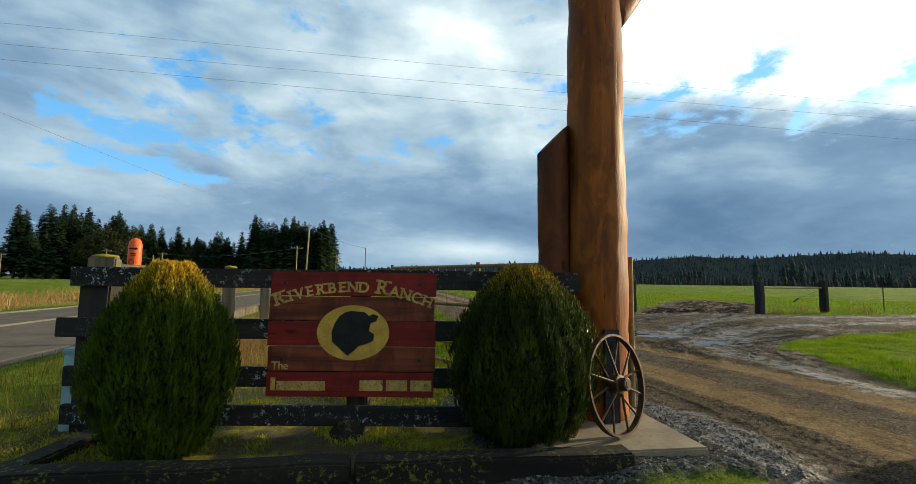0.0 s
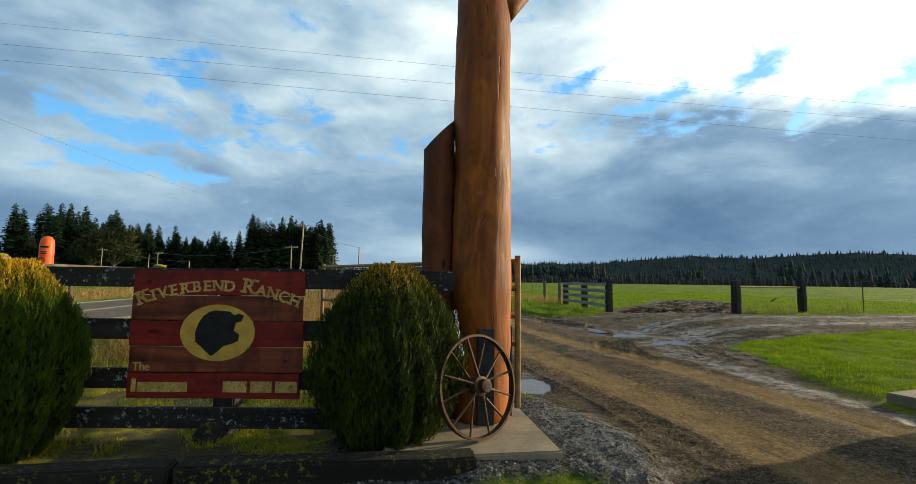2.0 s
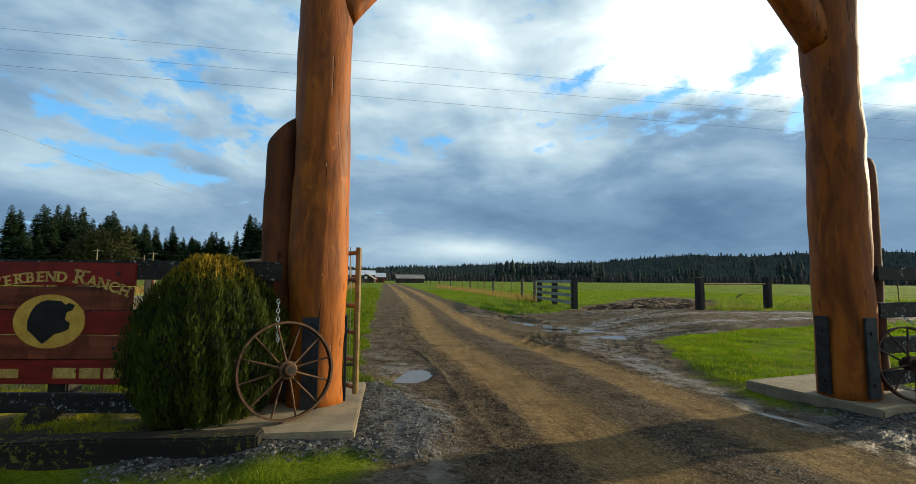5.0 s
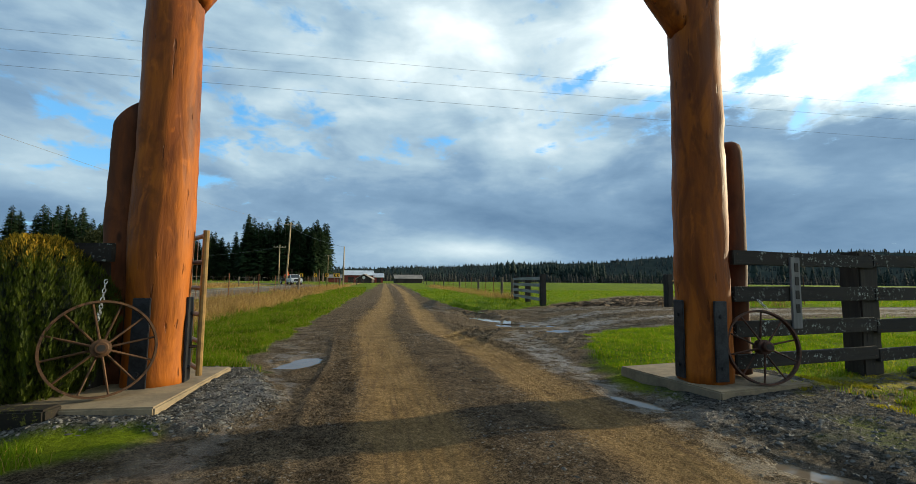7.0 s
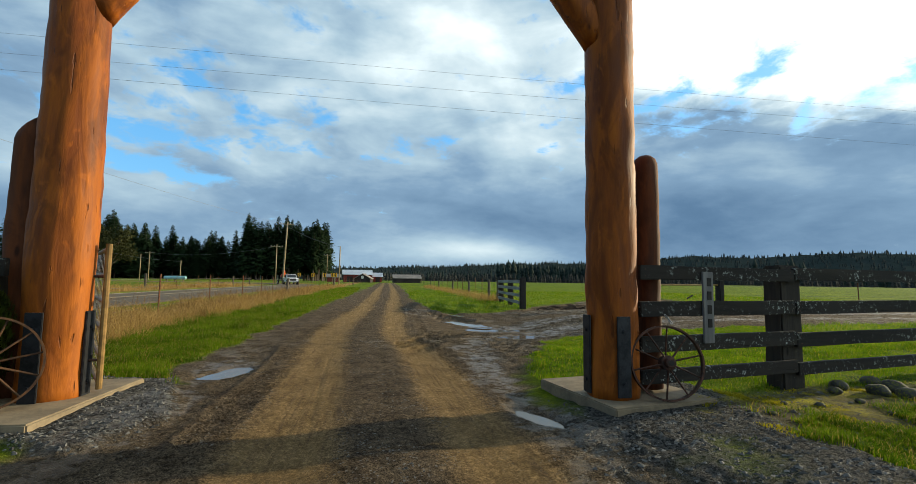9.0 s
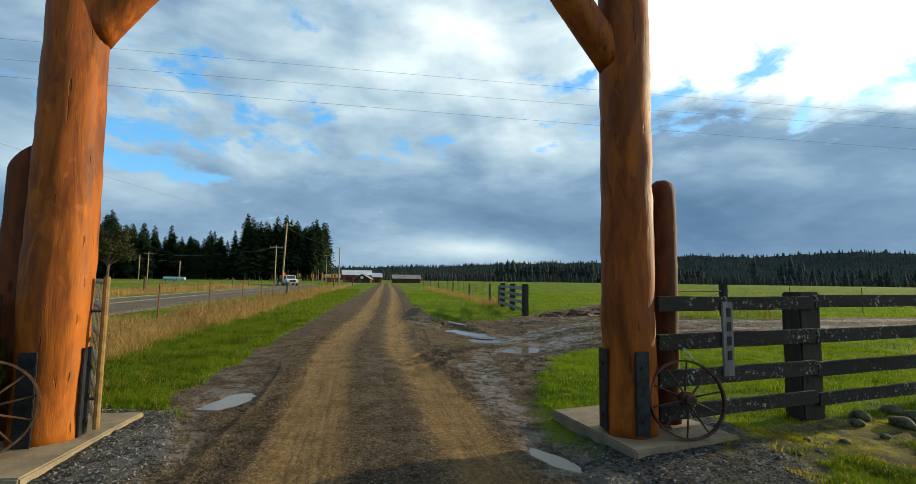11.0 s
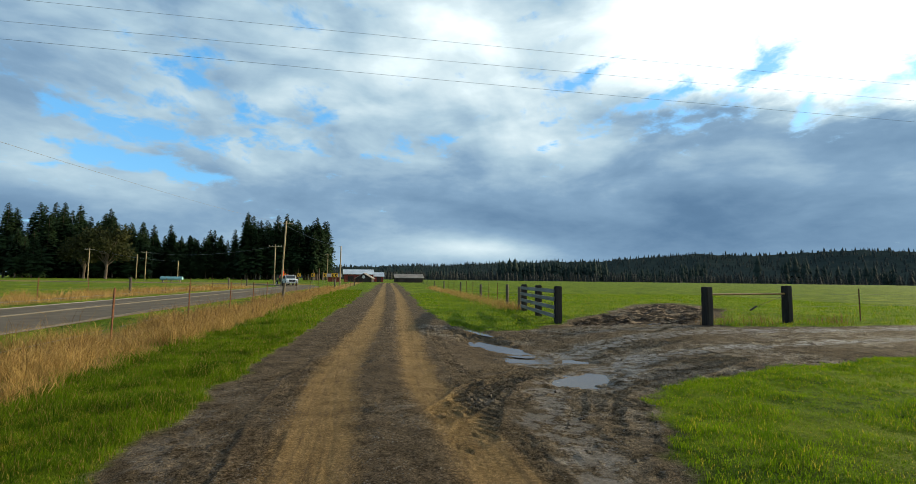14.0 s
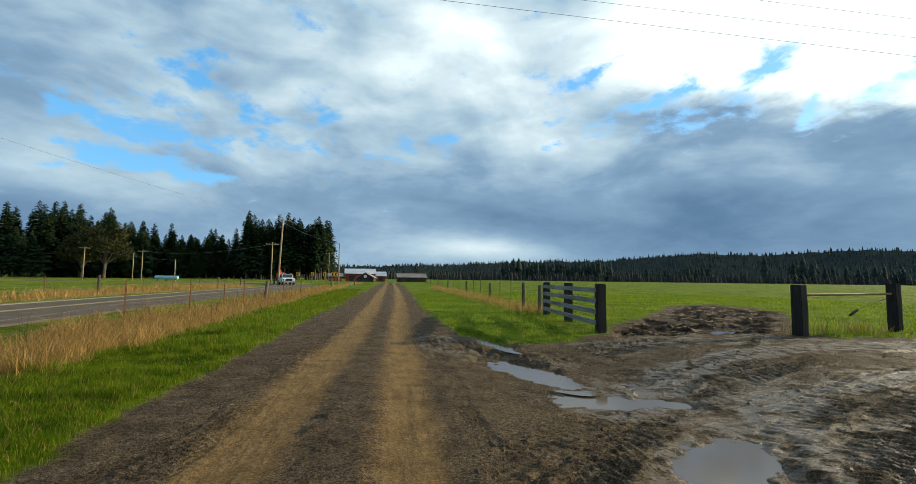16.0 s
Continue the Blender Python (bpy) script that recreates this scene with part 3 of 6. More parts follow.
def box(size, at=None, bevel=0.006, bm=None, cuts=0, rough=0.0, seed=0):
    """A box with worn, bevelled edges; size in metres, centred on at; added to bm where one is given."""
    own = bmesh.new()
    bmesh.ops.create_cube(own, size=1.0)
    bmesh.ops.transform(own, matrix=Matrix.Diagonal((*size, 1)), verts=own.verts)
    if cuts:
        axis = max(range(3), key=lambda i: size[i])
        long_edges = [e for e in own.edges if abs((e.verts[0].co - e.verts[1].co)[axis]) > 0.5 * size[axis]]
        bmesh.ops.subdivide_edges(own, edges=long_edges, cuts=cuts, use_grid_fill=True)
    if bevel:
        sharp = [e for e in own.edges if len(e.link_faces) == 2 and e.calc_face_angle(0) > 0.5]
        bmesh.ops.bevel(own, geom=sharp, offset=bevel, segments=2, affect="EDGES")
    if rough:
        for v in own.verts:
            v.co += Vector((noise.noise(v.co * 3 + Vector((seed, 0, 0))), noise.noise(v.co * 3 + Vector((0, seed, 5))), noise.noise(v.co * 3 + Vector((9, 0, seed))))) * rough
    if at is not None:
        bmesh.ops.transform(own, matrix=at if isinstance(at, Matrix) else Matrix.Translation(at), verts=own.verts)
    if bm is None:
        return own
    spare = bpy.data.meshes.new("spare")
    own.to_mesh(spare)
    own.free()
    bm.from_mesh(spare)
    bpy.data.meshes.remove(spare)
    return bm


def tube(points, radius, bm=None, sides=8, caps=True, seed=None, rough=0.0):
    """A tube along points; radius a number or one for each point."""
    bm = bm or bmesh.new()
    pts = [Vector(p) for p in points]
    radii = [radius] * len(pts) if isinstance(radius, (int, float)) else list(radius)
    rings, side_axis = [], None
    for i, p in enumerate(pts):
        way = (pts[min(i + 1, len(pts) - 1)] - pts[max(i - 1, 0)]).normalized()
        if side_axis is None:
            side_axis = way.orthogonal().normalized()
        side_axis = (side_axis - way * side_axis.dot(way)).normalized()
        other = way.cross(side_axis)
        ring = []
        for k in range(sides):
            a = 2 * math.pi * k / sides
            r = radii[i]
            if rough:
                r *= 1 + rough * noise.noise(Vector((math.cos(a) * 1.3 + (seed or 0), math.sin(a) * 1.3, (p - pts[0]).length * 1.2)))
            ring.append(bm.verts.new(p + (side_axis * math.cos(a) + other * math.sin(a)) * r))
        rings.append(ring)
    for low, high in zip(rings, rings[1:]):
        for k in range(sides):
            bm.faces.new((low[k], low[(k + 1) % sides], high[(k + 1) % sides], high[k]))
    if caps:
        bm.faces.new(rings[0][::-1])
        bm.faces.new(rings[-1])
    return bm


def ring_band(radius, width, thick, segments=56, bm=None):
    """A flat iron tyre: a band round the y axis."""
    bm = bm or bmesh.new()
    rings = []
    for k in range(segments):
        a = 2 * math.pi * k / segments
        c, s = math.cos(a), math.sin(a)
        rings.append([bm.verts.new((c * r, y, s * r)) for r, y in ((radius, -width / 2), (radius, width / 2), (radius - thick, width / 2), (radius - thick, -width / 2))])
    for one, two in zip(rings, rings[1:] + rings[:1]):
        for k in range(4):
            bm.faces.new((one[k], one[(k + 1) % 4], two[(k + 1) % 4], two[k]))
    return bm


def wood(name, light, dark, rough=0.7, grain=26.0, streak=(1, 1, 0.06), knots=True, bump=0.4, gloss=0.0, lichen=None, lichen_at=0.62, blotch=0.0):
    """Timber with grain along its length (local z unless streak says otherwise), darker knots and weathered patches."""
    def build(n, p):
        shift = n.add("ShaderNodeObjectInfo").outputs["Random"]
        q = n.vmath("ADD", p, n.math("MULTIPLY", shift, 37.0))
        g = n.noise(n.mapped(q, streak), grain, 6, 0.62, 0.4)
        broad = n.noise(n.mapped(q, tuple(min(1, s * 2.5) for s in streak)), grain * 0.16, 4)
        colour = n.mix(n.ramp(n.math("ADD", n.math("MULTIPLY", g, 0.55), n.math("MULTIPLY", broad, 0.45)), 0.36, 0.64), dark, light)
        if knots:
            spot = n.ramp(n.voronoi(n.mapped(q, tuple(max(0.35, s) for s in streak)), 3.4), 0.085, 0.03)
            colour = n.mix(n.math("MULTIPLY", spot, 0.8), colour, tuple(c * 0.22 for c in dark))
        crack = n.ramp(n.noise(n.mapped(q, streak), grain * 2.2, 3, 0.5), 0.66, 0.72)
        colour = n.mix(n.math("MULTIPLY", crack, 0.6), colour, tuple(c * 0.3 for c in dark))
        if blotch:
            stain = n.ramp(n.noise(n.mapped(q, (1, 1, 0.3)), 4.5, 5, 0.6, 0.8), 0.46, 0.62)
            colour = n.mix(n.math("MULTIPLY", stain, blotch), colour, tuple(c * 0.45 for c in dark))
            pale = n.ramp(n.noise(n.mapped(q, (1, 1, 0.4)), 7.0, 4, 0.6, 1.0), 0.58, 0.72)
            colour = n.mix(n.math("MULTIPLY", pale, blotch * 0.8), colour, tuple(min(1.0, c * 1.35) for c in light))
        if lichen:
            patch = n.math("MULTIPLY", n.ramp(n.noise(p, 26.0, 6, 0.75), lichen_at, lichen_at + 0.04), n.ramp(n.noise(q, 2.5, 3), 0.4, 0.6))
            colour = n.mix(patch, colour, lichen)
        return {"Base Color": colour, "Roughness": n.ramp(g, 0.2, 0.8, rough - 0.12, rough + 0.1), "Normal": n.bump(n.math("SUBTRACT", g, crack), bump, 0.012), "Specular IOR Level": 0.22, "Coat Weight": gloss, "Coat Roughness": 0.35}
    return surface(name, build, rough)


LOG = wood("stained_log", (0.39, 0.112, 0.009), (0.18, 0.046, 0.006), 0.62, 11.0, (1, 1, 0.14), gloss=0.0, bump=0.8, blotch=0.55)
DARK_LOG = wood("old_brown_log", (0.15, 0.046, 0.013), (0.060, 0.019, 0.007), 0.75, 11.0, (1, 1, 0.14), blotch=0.5)
BOARD = wood("black_fence_board", (0.035, 0.030, 0.024), (0.012, 0.011, 0.010), 0.8, 16.0, (0.07, 1, 1), knots=False, lichen=(0.34, 0.36, 0.33), lichen_at=0.57)
POST = wood("weathered_post", (0.050, 0.042, 0.032), (0.018, 0.016, 0.014), 0.85, 16.0, (1, 1, 0.07), lichen=(0.20, 0.21, 0.16), lichen_at=0.66)
GREY_WOOD = wood("grey_wood", (0.19, 0.155, 0.10), (0.075, 0.062, 0.042), 0.85, 16.0, (1, 1, 0.07), lichen=(0.25, 0.25, 0.12), lichen_at=0.6)
TIE = wood("mossy_railway_tie", (0.026, 0.021, 0.016), (0.009, 0.008, 0.006), 0.9, 12.0, (0.06, 1, 1), knots=False, lichen=(0.11, 0.11, 0.015), lichen_at=0.55)
SIGN_RED = wood("red_painted_plank", (0.27, 0.022, 0.013), (0.12, 0.013, 0.009), 0.6, 16.0, (0.06, 1, 1), blotch=0.35)
SIGN_BROWN = wood("worn_brown_plank", (0.24, 0.060, 0.024), (0.075, 0.020, 0.011), 0.65, 16.0, (0.06, 1, 1), blotch=0.5)
CREAM = plain("faded_cream_paint", (0.58, 0.38, 0.10), (0.36, 0.21, 0.05), 14.0, rough=0.6, bump=0.2, depth=0.004, speck=(0.10, 0.025, 0.015), speck_at=0.57)
BLACK = plain("black_paint", (0.022, 0.018, 0.014), (0.008, 0.007, 0.006), 10.0, rough=0.6, bump=0.15, depth=0.003)
RUST = plain("rusty_iron", (0.12, 0.060, 0.026), (0.042, 0.023, 0.014), 18.0, rough=0.62, metal=0.35, bump=0.4, depth=0.004)
DARK_RUST = plain("dark_rusty_iron", (0.10, 0.045, 0.028), (0.030, 0.018, 0.013), 18.0, rough=0.6, metal=0.35, bump=0.4, depth=0.004)
STEEL = plain("blackened_steel", (0.045, 0.048, 0.055), (0.018, 0.020, 0.024), 9.0, rough=0.45, metal=0.6, bump=0.15, depth=0.003)
CHROME = plain("galvanised_chain", (0.62, 0.62, 0.60), (0.36, 0.36, 0.36), 30.0, rough=0.3, metal=0.9, bump=0.1, depth=0.002)
CONCRETE = plain("concrete", (0.27, 0.21, 0.13), (0.165, 0.128, 0.082), 5.0, rough=0.85, bump=0.35, depth=0.006, speck=(0.16, 0.12, 0.08), speck_at=0.64)
ORANGE_PIPE = plain("orange_gate_pipe", (0.30, 0.18, 0.055), (0.17, 0.10, 0.03), 12.0, rough=0.5, bump=0.1, depth=0.003)
ASPHALT = plain("worn_asphalt", (0.165, 0.132, 0.094), (0.112, 0.088, 0.062), 1.2, rough=0.9, bump=0.4, depth=0.01, shine=0.08)

# ---------------------------------------------------------------- paved road beyond the verge
def ribbon(name, points, half, lift, material, offset=0.0, step=1.0):
    """A strip along a line of points, laid at a height lift."""
    pts = [Vector((*p, 0)) for p in points]
    fine_pts = []
    for i in range(len(pts) - 1):
        p0, p1, p2, p3 = pts[max(i - 1, 0)], pts[i], pts[i + 1], pts[min(i + 2, len(pts) - 1)]
        count = max(2, int((p2 - p1).length / step))
        for k in range(count):
            t = k / count
            fine_pts.append(0.5 * ((2 * p1) + (p2 - p0) * t + (2 * p0 - 5 * p1 + 4 * p2 - p3) * t * t + (3 * p1 - p0 - 3 * p2 + p3) * t ** 3))
    fine_pts.append(pts[-1])
    bm = bmesh.new()
    last = None
    for i, p in enumerate(fine_pts):
        way = (fine_pts[min(i + 1, len(fine_pts) - 1)] - fine_pts[max(i - 1, 0)]).normalized()
        across = Vector((way.y, -way.x, 0))
        row = []
        for s in (-1.0, -0.96, 0.0, 0.96, 1.0):
            q = p + across * (offset + s * half)
            row.append(bm.verts.new((q.x, q.y, lift + 0.03 * (1 - abs(s)) - (0.05 if abs(s) == 1.0 else 0))))
        if last:
            for k in range(4):
                bm.faces.new((last[k], last[k + 1], row[k + 1], row[k]))
        last = row
    me = bpy.data.meshes.new(name)
    bm.to_mesh(me)
    bm.free()
    me.materials.append(material)
    return new(name, me)


tagged(ribbon("road", ROAD, 3.3, 0.02, ASPHALT, step=2.0), "worn grey two-lane asphalt road with a yellow line", "road", kind="structure")
YELLOW = plain("road_yellow", (0.19, 0.15, 0.09), (0.13, 0.11, 0.08), 1.5, rough=0.8)
WHITE_LINE = plain("road_white", (0.21, 0.185, 0.150), (0.13, 0.110, 0.085), 1.5, rough=0.8)
for off, colour, title in ((0.0, YELLOW, "yellow centre line"), (-3.02, WHITE_LINE, "white edge line")):
    tagged(ribbon("road_marking", ROAD, 0.06, 0.055 if off == 0 else 0.03, colour, off, 2.0), f"thin worn {title} on asphalt", "road marking", kind="structure")

# ---------------------------------------------------------------- gateway: log posts, pads, braces
def log(points, radii, seed, sides=28):
    fine_pts, fine_r = [], []
    for (p, q), (a, b) in zip(zip(points, points[1:]), zip(radii, radii[1:])):
        count = max(2, int((Vector(q) - Vector(p)).length / 0.12))
        for k in range(count):
            fine_pts.append(Vector(p).lerp(Vector(q), k / count))
            fine_r.append(a + (b - a) * k / count)
    fine_pts.append(Vector(points[-1]))
    fine_r.append(radii[-1])
    bm = tube(fine_pts, fine_r, None, sides, True, seed, 0.10)
    for v in bm.verts:
        v.co += Vector((noise.noise(v.co * 6 + Vector((seed, 3, 0))), noise.noise(v.co * 6 + Vector((0, seed, 7))), 0)) * 0.011
        v.co += Vector((noise.noise(v.co * 2.2 + Vector((seed, 1, 4))), noise.noise(v.co * 2.2 + Vector((2, seed, 9))), 0)) * 0.009
    return bm


PAD_Z = 0.130
LEFT_LOG, RIGHT_LOG = Vector((2.60, 3.80, 0)), Vector((7.52, 3.31, 0))
ARCH_TOP = 5.1


def slab(name, at, sx, sy, turn, top):
    pad = thing(name, "pale concrete slab under the log gate post", "concrete pad", "gate post pads", pose(at[0], at[1], top, 0, 0, turn))
    part("slab", box((sx, sy, 0.22), (0, 0, -0.11), 0.012), CONCRETE, pad)


slab("concrete_pad", (2.41, 3.76), 1.16, 1.52, -3.0, PAD_Z)
slab("concrete_pad", (7.76, 3.55), 1.15, 1.25, 9.0, PAD_Z - 0.03)

gateway = thing("log_gateway", "tall ranch gateway of peeled orange-brown logs with braces", "gateway", at=Matrix.Translation((0, 0, PAD_Z)))
for base, seed, lean in ((LEFT_LOG, 2.0, 0.0), (RIGHT_LOG, 8.0, 0.0)):
    stem = part("post", log([base - Vector((0, 0, 0.06)), base + Vector((lean, 0, 1.6)), base + Vector((lean, 0, ARCH_TOP))], [0.235, 0.238, 0.225], seed), LOG, gateway, smooth_faces=True)
    inward = 1 if base.x < 5 else -1
    for sx, sy, turn in ((-0.02, -0.245, 0), (inward * 0.245, 0.02, 90), (-inward * 0.245, 0.05, 90)):
        plate = part("bracket", box((0.13, 0.02, 0.72), pose(base.x + sx * 1.0, base.y + sy * 1.0, 0.36, 0, 0, turn), 0.004), STEEL, stem, "dark steel bracket plate")
        for z in (0.12, 0.58):
            part("bolt", tube([(base.x + sx, base.y + sy, z), (base.x + sx * 1.09, base.y + sy * 1.09, z)], 0.018, None, 6), STEEL, plate)
    foot, head = base + Vector((inward * 0.10, 0, 3.42)), base + Vector((inward * 1.05, 0, 4.72))
    part("brace", log([foot, head], [0.155, 0.15], seed + 3, 20), LOG, gateway, smooth_faces=True)
part("crossbeam", log([LEFT_LOG + Vector((-0.7, 0, 4.85)), RIGHT_LOG + Vector((0.7, 0, 4.85))], [0.22, 0.2], 21.0), LOG, gateway, smooth_faces=True)

# shorter logs that carry the fences
for name, base, top, r, slant in (("short_log", Vector((2.245, 3.90, PAD_Z)), 2.33, 0.135, 0.14), ("short_log", Vector((7.99, 3.44, PAD_Z)), 2.34, 0.130, 0.0)):
    if slant:
        bm = log([(0, 0, 0), (0.0, 0, top)], [r, r * 0.97], base.x, 20)
    else:
        bm = log([(0, 0, 0), (0, 0, top - 0.12), (0, 0, top - 0.045), (0, 0, top - 0.01), (0, 0, top)], [r, r * 0.96, r * 0.78, r * 0.45, r * 0.1], base.x, 20)
    for v in bm.verts:
        if slant and v.co.z > top - 0.02:
            v.co.z += slant * v.co.x / r - 0.06 * (v.co.length_squared - top * top)
    ob = part(name, bm, DARK_LOG, None, "", True)
    ob.matrix_basis = Matrix.Translation(base)
    tagged(ob, "short dark brown log post beside the tall gate post", "log post", "short log posts")
    if not slant:
        part("splinter", tube([(r * 0.93, 0, top - 0.42), (r * 1.02, 0, top - 0.2), (r * 1.10, 0, top - 0.06)], [0.022, 0.020, 0.004], None, 6, True, 3.0, 0.3), DARK_LOG, ob, "dark loose splinter of bark")

# ---------------------------------------------------------------- left of the gateway: board fence, sign, kerb
def along(start, turn, u, out=0.0, z=0.0):
    """A pose u metres along a fence from start, out metres in front of it."""
    c, s = math.cos(radians(turn)), math.sin(radians(turn))
    return pose(start[0] + u * c + out * s, start[1] + u * s - out * c, z, 0, 0, turn)


def lie(x, y):
    return float(ground_height(np.array([x]), np.array([y]))[0])


LF, LT = (1.21, 3.80), -10.0
RF, RT = (7.72, 3.16), 9.1


def rail(parent, start, turn, u0, u1, z0, z1, out, seed, thick=0.045):
    bm = box((u1 - u0, thick, z1 - z0), None, 0.006, None, 6, 0.006, seed)
    board = part("rail", bm, BOARD, parent)
    board.matrix_basis = along(start, turn, (u0 + u1) / 2, out, (z0 + z1) / 2)
    for u in (u0 + 0.06, u1 - 0.06):
        for z in (z0 + 0.035, z1 - 0.035):
            nail = part("nail", tube([(u - (u0 + u1) / 2, -thick / 2 + 0.002, z - (z0 + z1) / 2), (u - (u0 + u1) / 2, -thick / 2 - 0.004, z - (z0 + z1) / 2)], 0.006, None, 6), DARK_RUST, board)
    return board


fence = thing("board_fence", "black weathered four-rail board fence with lichen spots", "fence", "board fences")
for k, (z0, z1) in enumerate(((1.14, 1.29), (0.75, 0.90), (0.385, 0.535), (0.10, 0.25))):
    rail(fence, LF, LT, -2.82 if k != 1 else -2.9, 1.14 if k == 0 else 1.02, z0, z1, 0.0, k * 3.1)
for u, wdt, top in ((-2.66, 0.24, 1.24), (-0.59, 0.16, 1.2), (0.95, 0.14, 1.15)):
    bm = box((wdt, 0.16, top + 0.3), (0, 0, (top - 0.3) / 2), 0.012, None, 5, 0.010, u)
    post = part("post", bm, POST, fence)
    post.matrix_basis = along(LF, LT, u, -0.105, 0)
for u in (-0.62,):
    bm = tube([(0, 0, -0.12), (0, 0, 0.05), (0, 0, 0.16)], [0.19, 0.16, 0.09], None, 10, True, 4.0, 0.3)
    stub = part("stump", bm, TIE, fence, "mossy footing block under the post")
    stub.matrix_basis = along(LF, LT, u - 0.02, -0.02, 0.0)

sign = thing("ranch_sign", "worn red plank sign with cream lettering and oval emblem", "sign", at=along(LF, LT, -0.63, 0.045, 0.325))
plank_h = 0.95 / 5
for k in range(5):
    z = plank_h * (k + 0.5)
    plank = part("plank", box((1.265 + 0.008 * ((k * 7) % 3), 0.032, plank_h - 0.006), (0, 0, 0), 0.004, None, 8, 0.003, 4.0 + k), SIGN_RED if k in (0, 2, 4) else SIGN_BROWN, sign)
    plank.matrix_basis = Matrix.Translation((0.004 * ((k * 5) % 3 - 1), 0, z))
for u in (-0.52, 0.52):
    for z in (0.86, 0.28):
        part("screw", tube([(u, -0.014, z), (u, -0.024, z)], 0.013, None, 10), STEEL, sign)


def letters(text, size, thick=0.004, bold=0.0):
    curve = bpy.data.curves.new("letter", "FONT")
    curve.body, curve.size, curve.extrude, curve.offset, curve.align_x = text, size, thick, bold, "CENTER"
    holder = bpy.data.objects.new("letter", curve)
    scene.collection.objects.link(holder)
    bpy.context.view_layer.update()
    me = bpy.data.meshes.new_from_object(holder.evaluated_get(bpy.context.evaluated_depsgraph_get()))
    bpy.data.objects.remove(holder)
    bpy.data.curves.remove(curve)
    return me


def serif(me, size, ch):
    """Slab feet that give a plain letter the look of old western type."""
    bm = bmesh.new()
    bm.from_mesh(me)
    xs = [v.co.x for v in bm.verts] or [0]
    lo, hi, top = min(xs), max(xs), 0.7 * size
    for x in (lo, hi) if ch in "RAHNM" else ((lo,) if ch in "IBEDVF" else ()):
        for y in (0.0, top):
            if ch == "V" and y == 0.0:
                continue
            if ch == "A" and y == top:
                continue
            box((0.30 * size, 0.11 * size, 0.008), (x + (0.05 * size if x == lo else -0.05 * size), y + (0.05 * size if y == 0 else -0.05 * size), 0), 0, bm)
    bm.to_mesh(me)
    bm.free()
    return me


words = [(c, s) for c, s in zip("RIVERBEND", [0.14] + [0.112] * 8)] + [(" ", 0.1)] + [(c, s) for c, s in zip("RANCH", [0.155] + [0.115] * 4)]
widths = {"I": 0.055, " ": 0.045, "N": 0.088, "R": 0.092, "B": 0.085, "D": 0.086, "E": 0.078, "V": 0.085, "A": 0.088, "C": 0.085, "H": 0.088}
run = [widths[c] * (1.16 if s > 0.13 else 0.95) for c, s in words]
cursor = -sum(run) / 2
for (c, s), adv in zip(words, run):
    x = cursor + adv / 2
    cursor += adv
    if c == " ":
        continue
    me = serif(letters(c, s, 0.003, 0.0025), s, c)
    me.materials.clear()
    me.materials.append(CREAM)
    drop = 0.12 * (x / 0.6) ** 2
    link_part("letter", me, sign, pose(x, -0.0185, 0.795 - drop, 90, 0, 0) @ pose(0, 0, 0, 0, 0, -math.degrees(0.40 * x / 0.6)), "worn cream painted letter")
for c, x in (("T", -0.575), ("h", -0.53), ("e", -0.492)):
    me = letters(c, 0.085, 0.003, 0.001)
    me.materials.clear()
    me.materials.append(CREAM)
    link_part("letter", me, sign, pose(x, -0.0185, 0.205, 90, 0, 0), "flaked cream painted letter")
for x0, x1, z0, z1 in ((-0.60, -0.565, 0.05, 0.145), (-0.555, -0.19, 0.05, 0.12), (0.07, 0.245, 0.05, 0.13), (0.27, 0.43, 0.05, 0.13), (0.455, 0.615, 0.05, 0.13)):
    part("bar", box((x1 - x0, 0.004, z1 - z0), ((x0 + x1) / 2, -0.019, (z0 + z1) / 2), 0.0015), CREAM, sign, "plain cream painted bar")


def disc(points, thick):
    bm = bmesh.new()
    face = bm.faces.new([bm.verts.new((x, 0, z)) for x, z in points])
    for v in bmesh.ops.extrude_face_region(bm, geom=[face])["geom"]:
        if isinstance(v, bmesh.types.BMVert):
            v.co.y -= thick
    bmesh.ops.recalc_face_normals(bm, faces=bm.faces)
    return bm


EMBLEM = plain("ochre_paint", (0.60, 0.36, 0.055), (0.44, 0.24, 0.035), 9.0, rough=0.6, bump=0.2, depth=0.003)
part("emblem", disc([(0.01 + 0.275 * math.cos(a), 0.485 + 0.208 * math.sin(a)) for a in np.linspace(0, 2 * math.pi, 64, endpoint=False)], 0.020), EMBLEM, sign, "ochre painted oval")
blot = [(0.01 + x, 0.49 + z) for x, z in ((-0.107, 0.120), (-0.065, 0.148), (-0.022, 0.160), (0.040, 0.156), (0.085, 0.152), (0.118, 0.124), (0.150, 0.138), (0.190, 0.124), (0.175, 0.082), (0.133, 0.068), (0.119, 0.011),
                                        (0.161, -0.017), (0.155, -0.065), (0.105, -0.088), (0.048, -0.102), (0.006, -0.144), (-0.037, -0.178), (-0.073, -0.150), (-0.107, -0.116), (-0.158, -0.073), (-0.164, -0.003), (-0.141, 0.068))]
part("emblem_shape", disc(blot, 0.0235), BLACK, sign, "plain black painted shape")

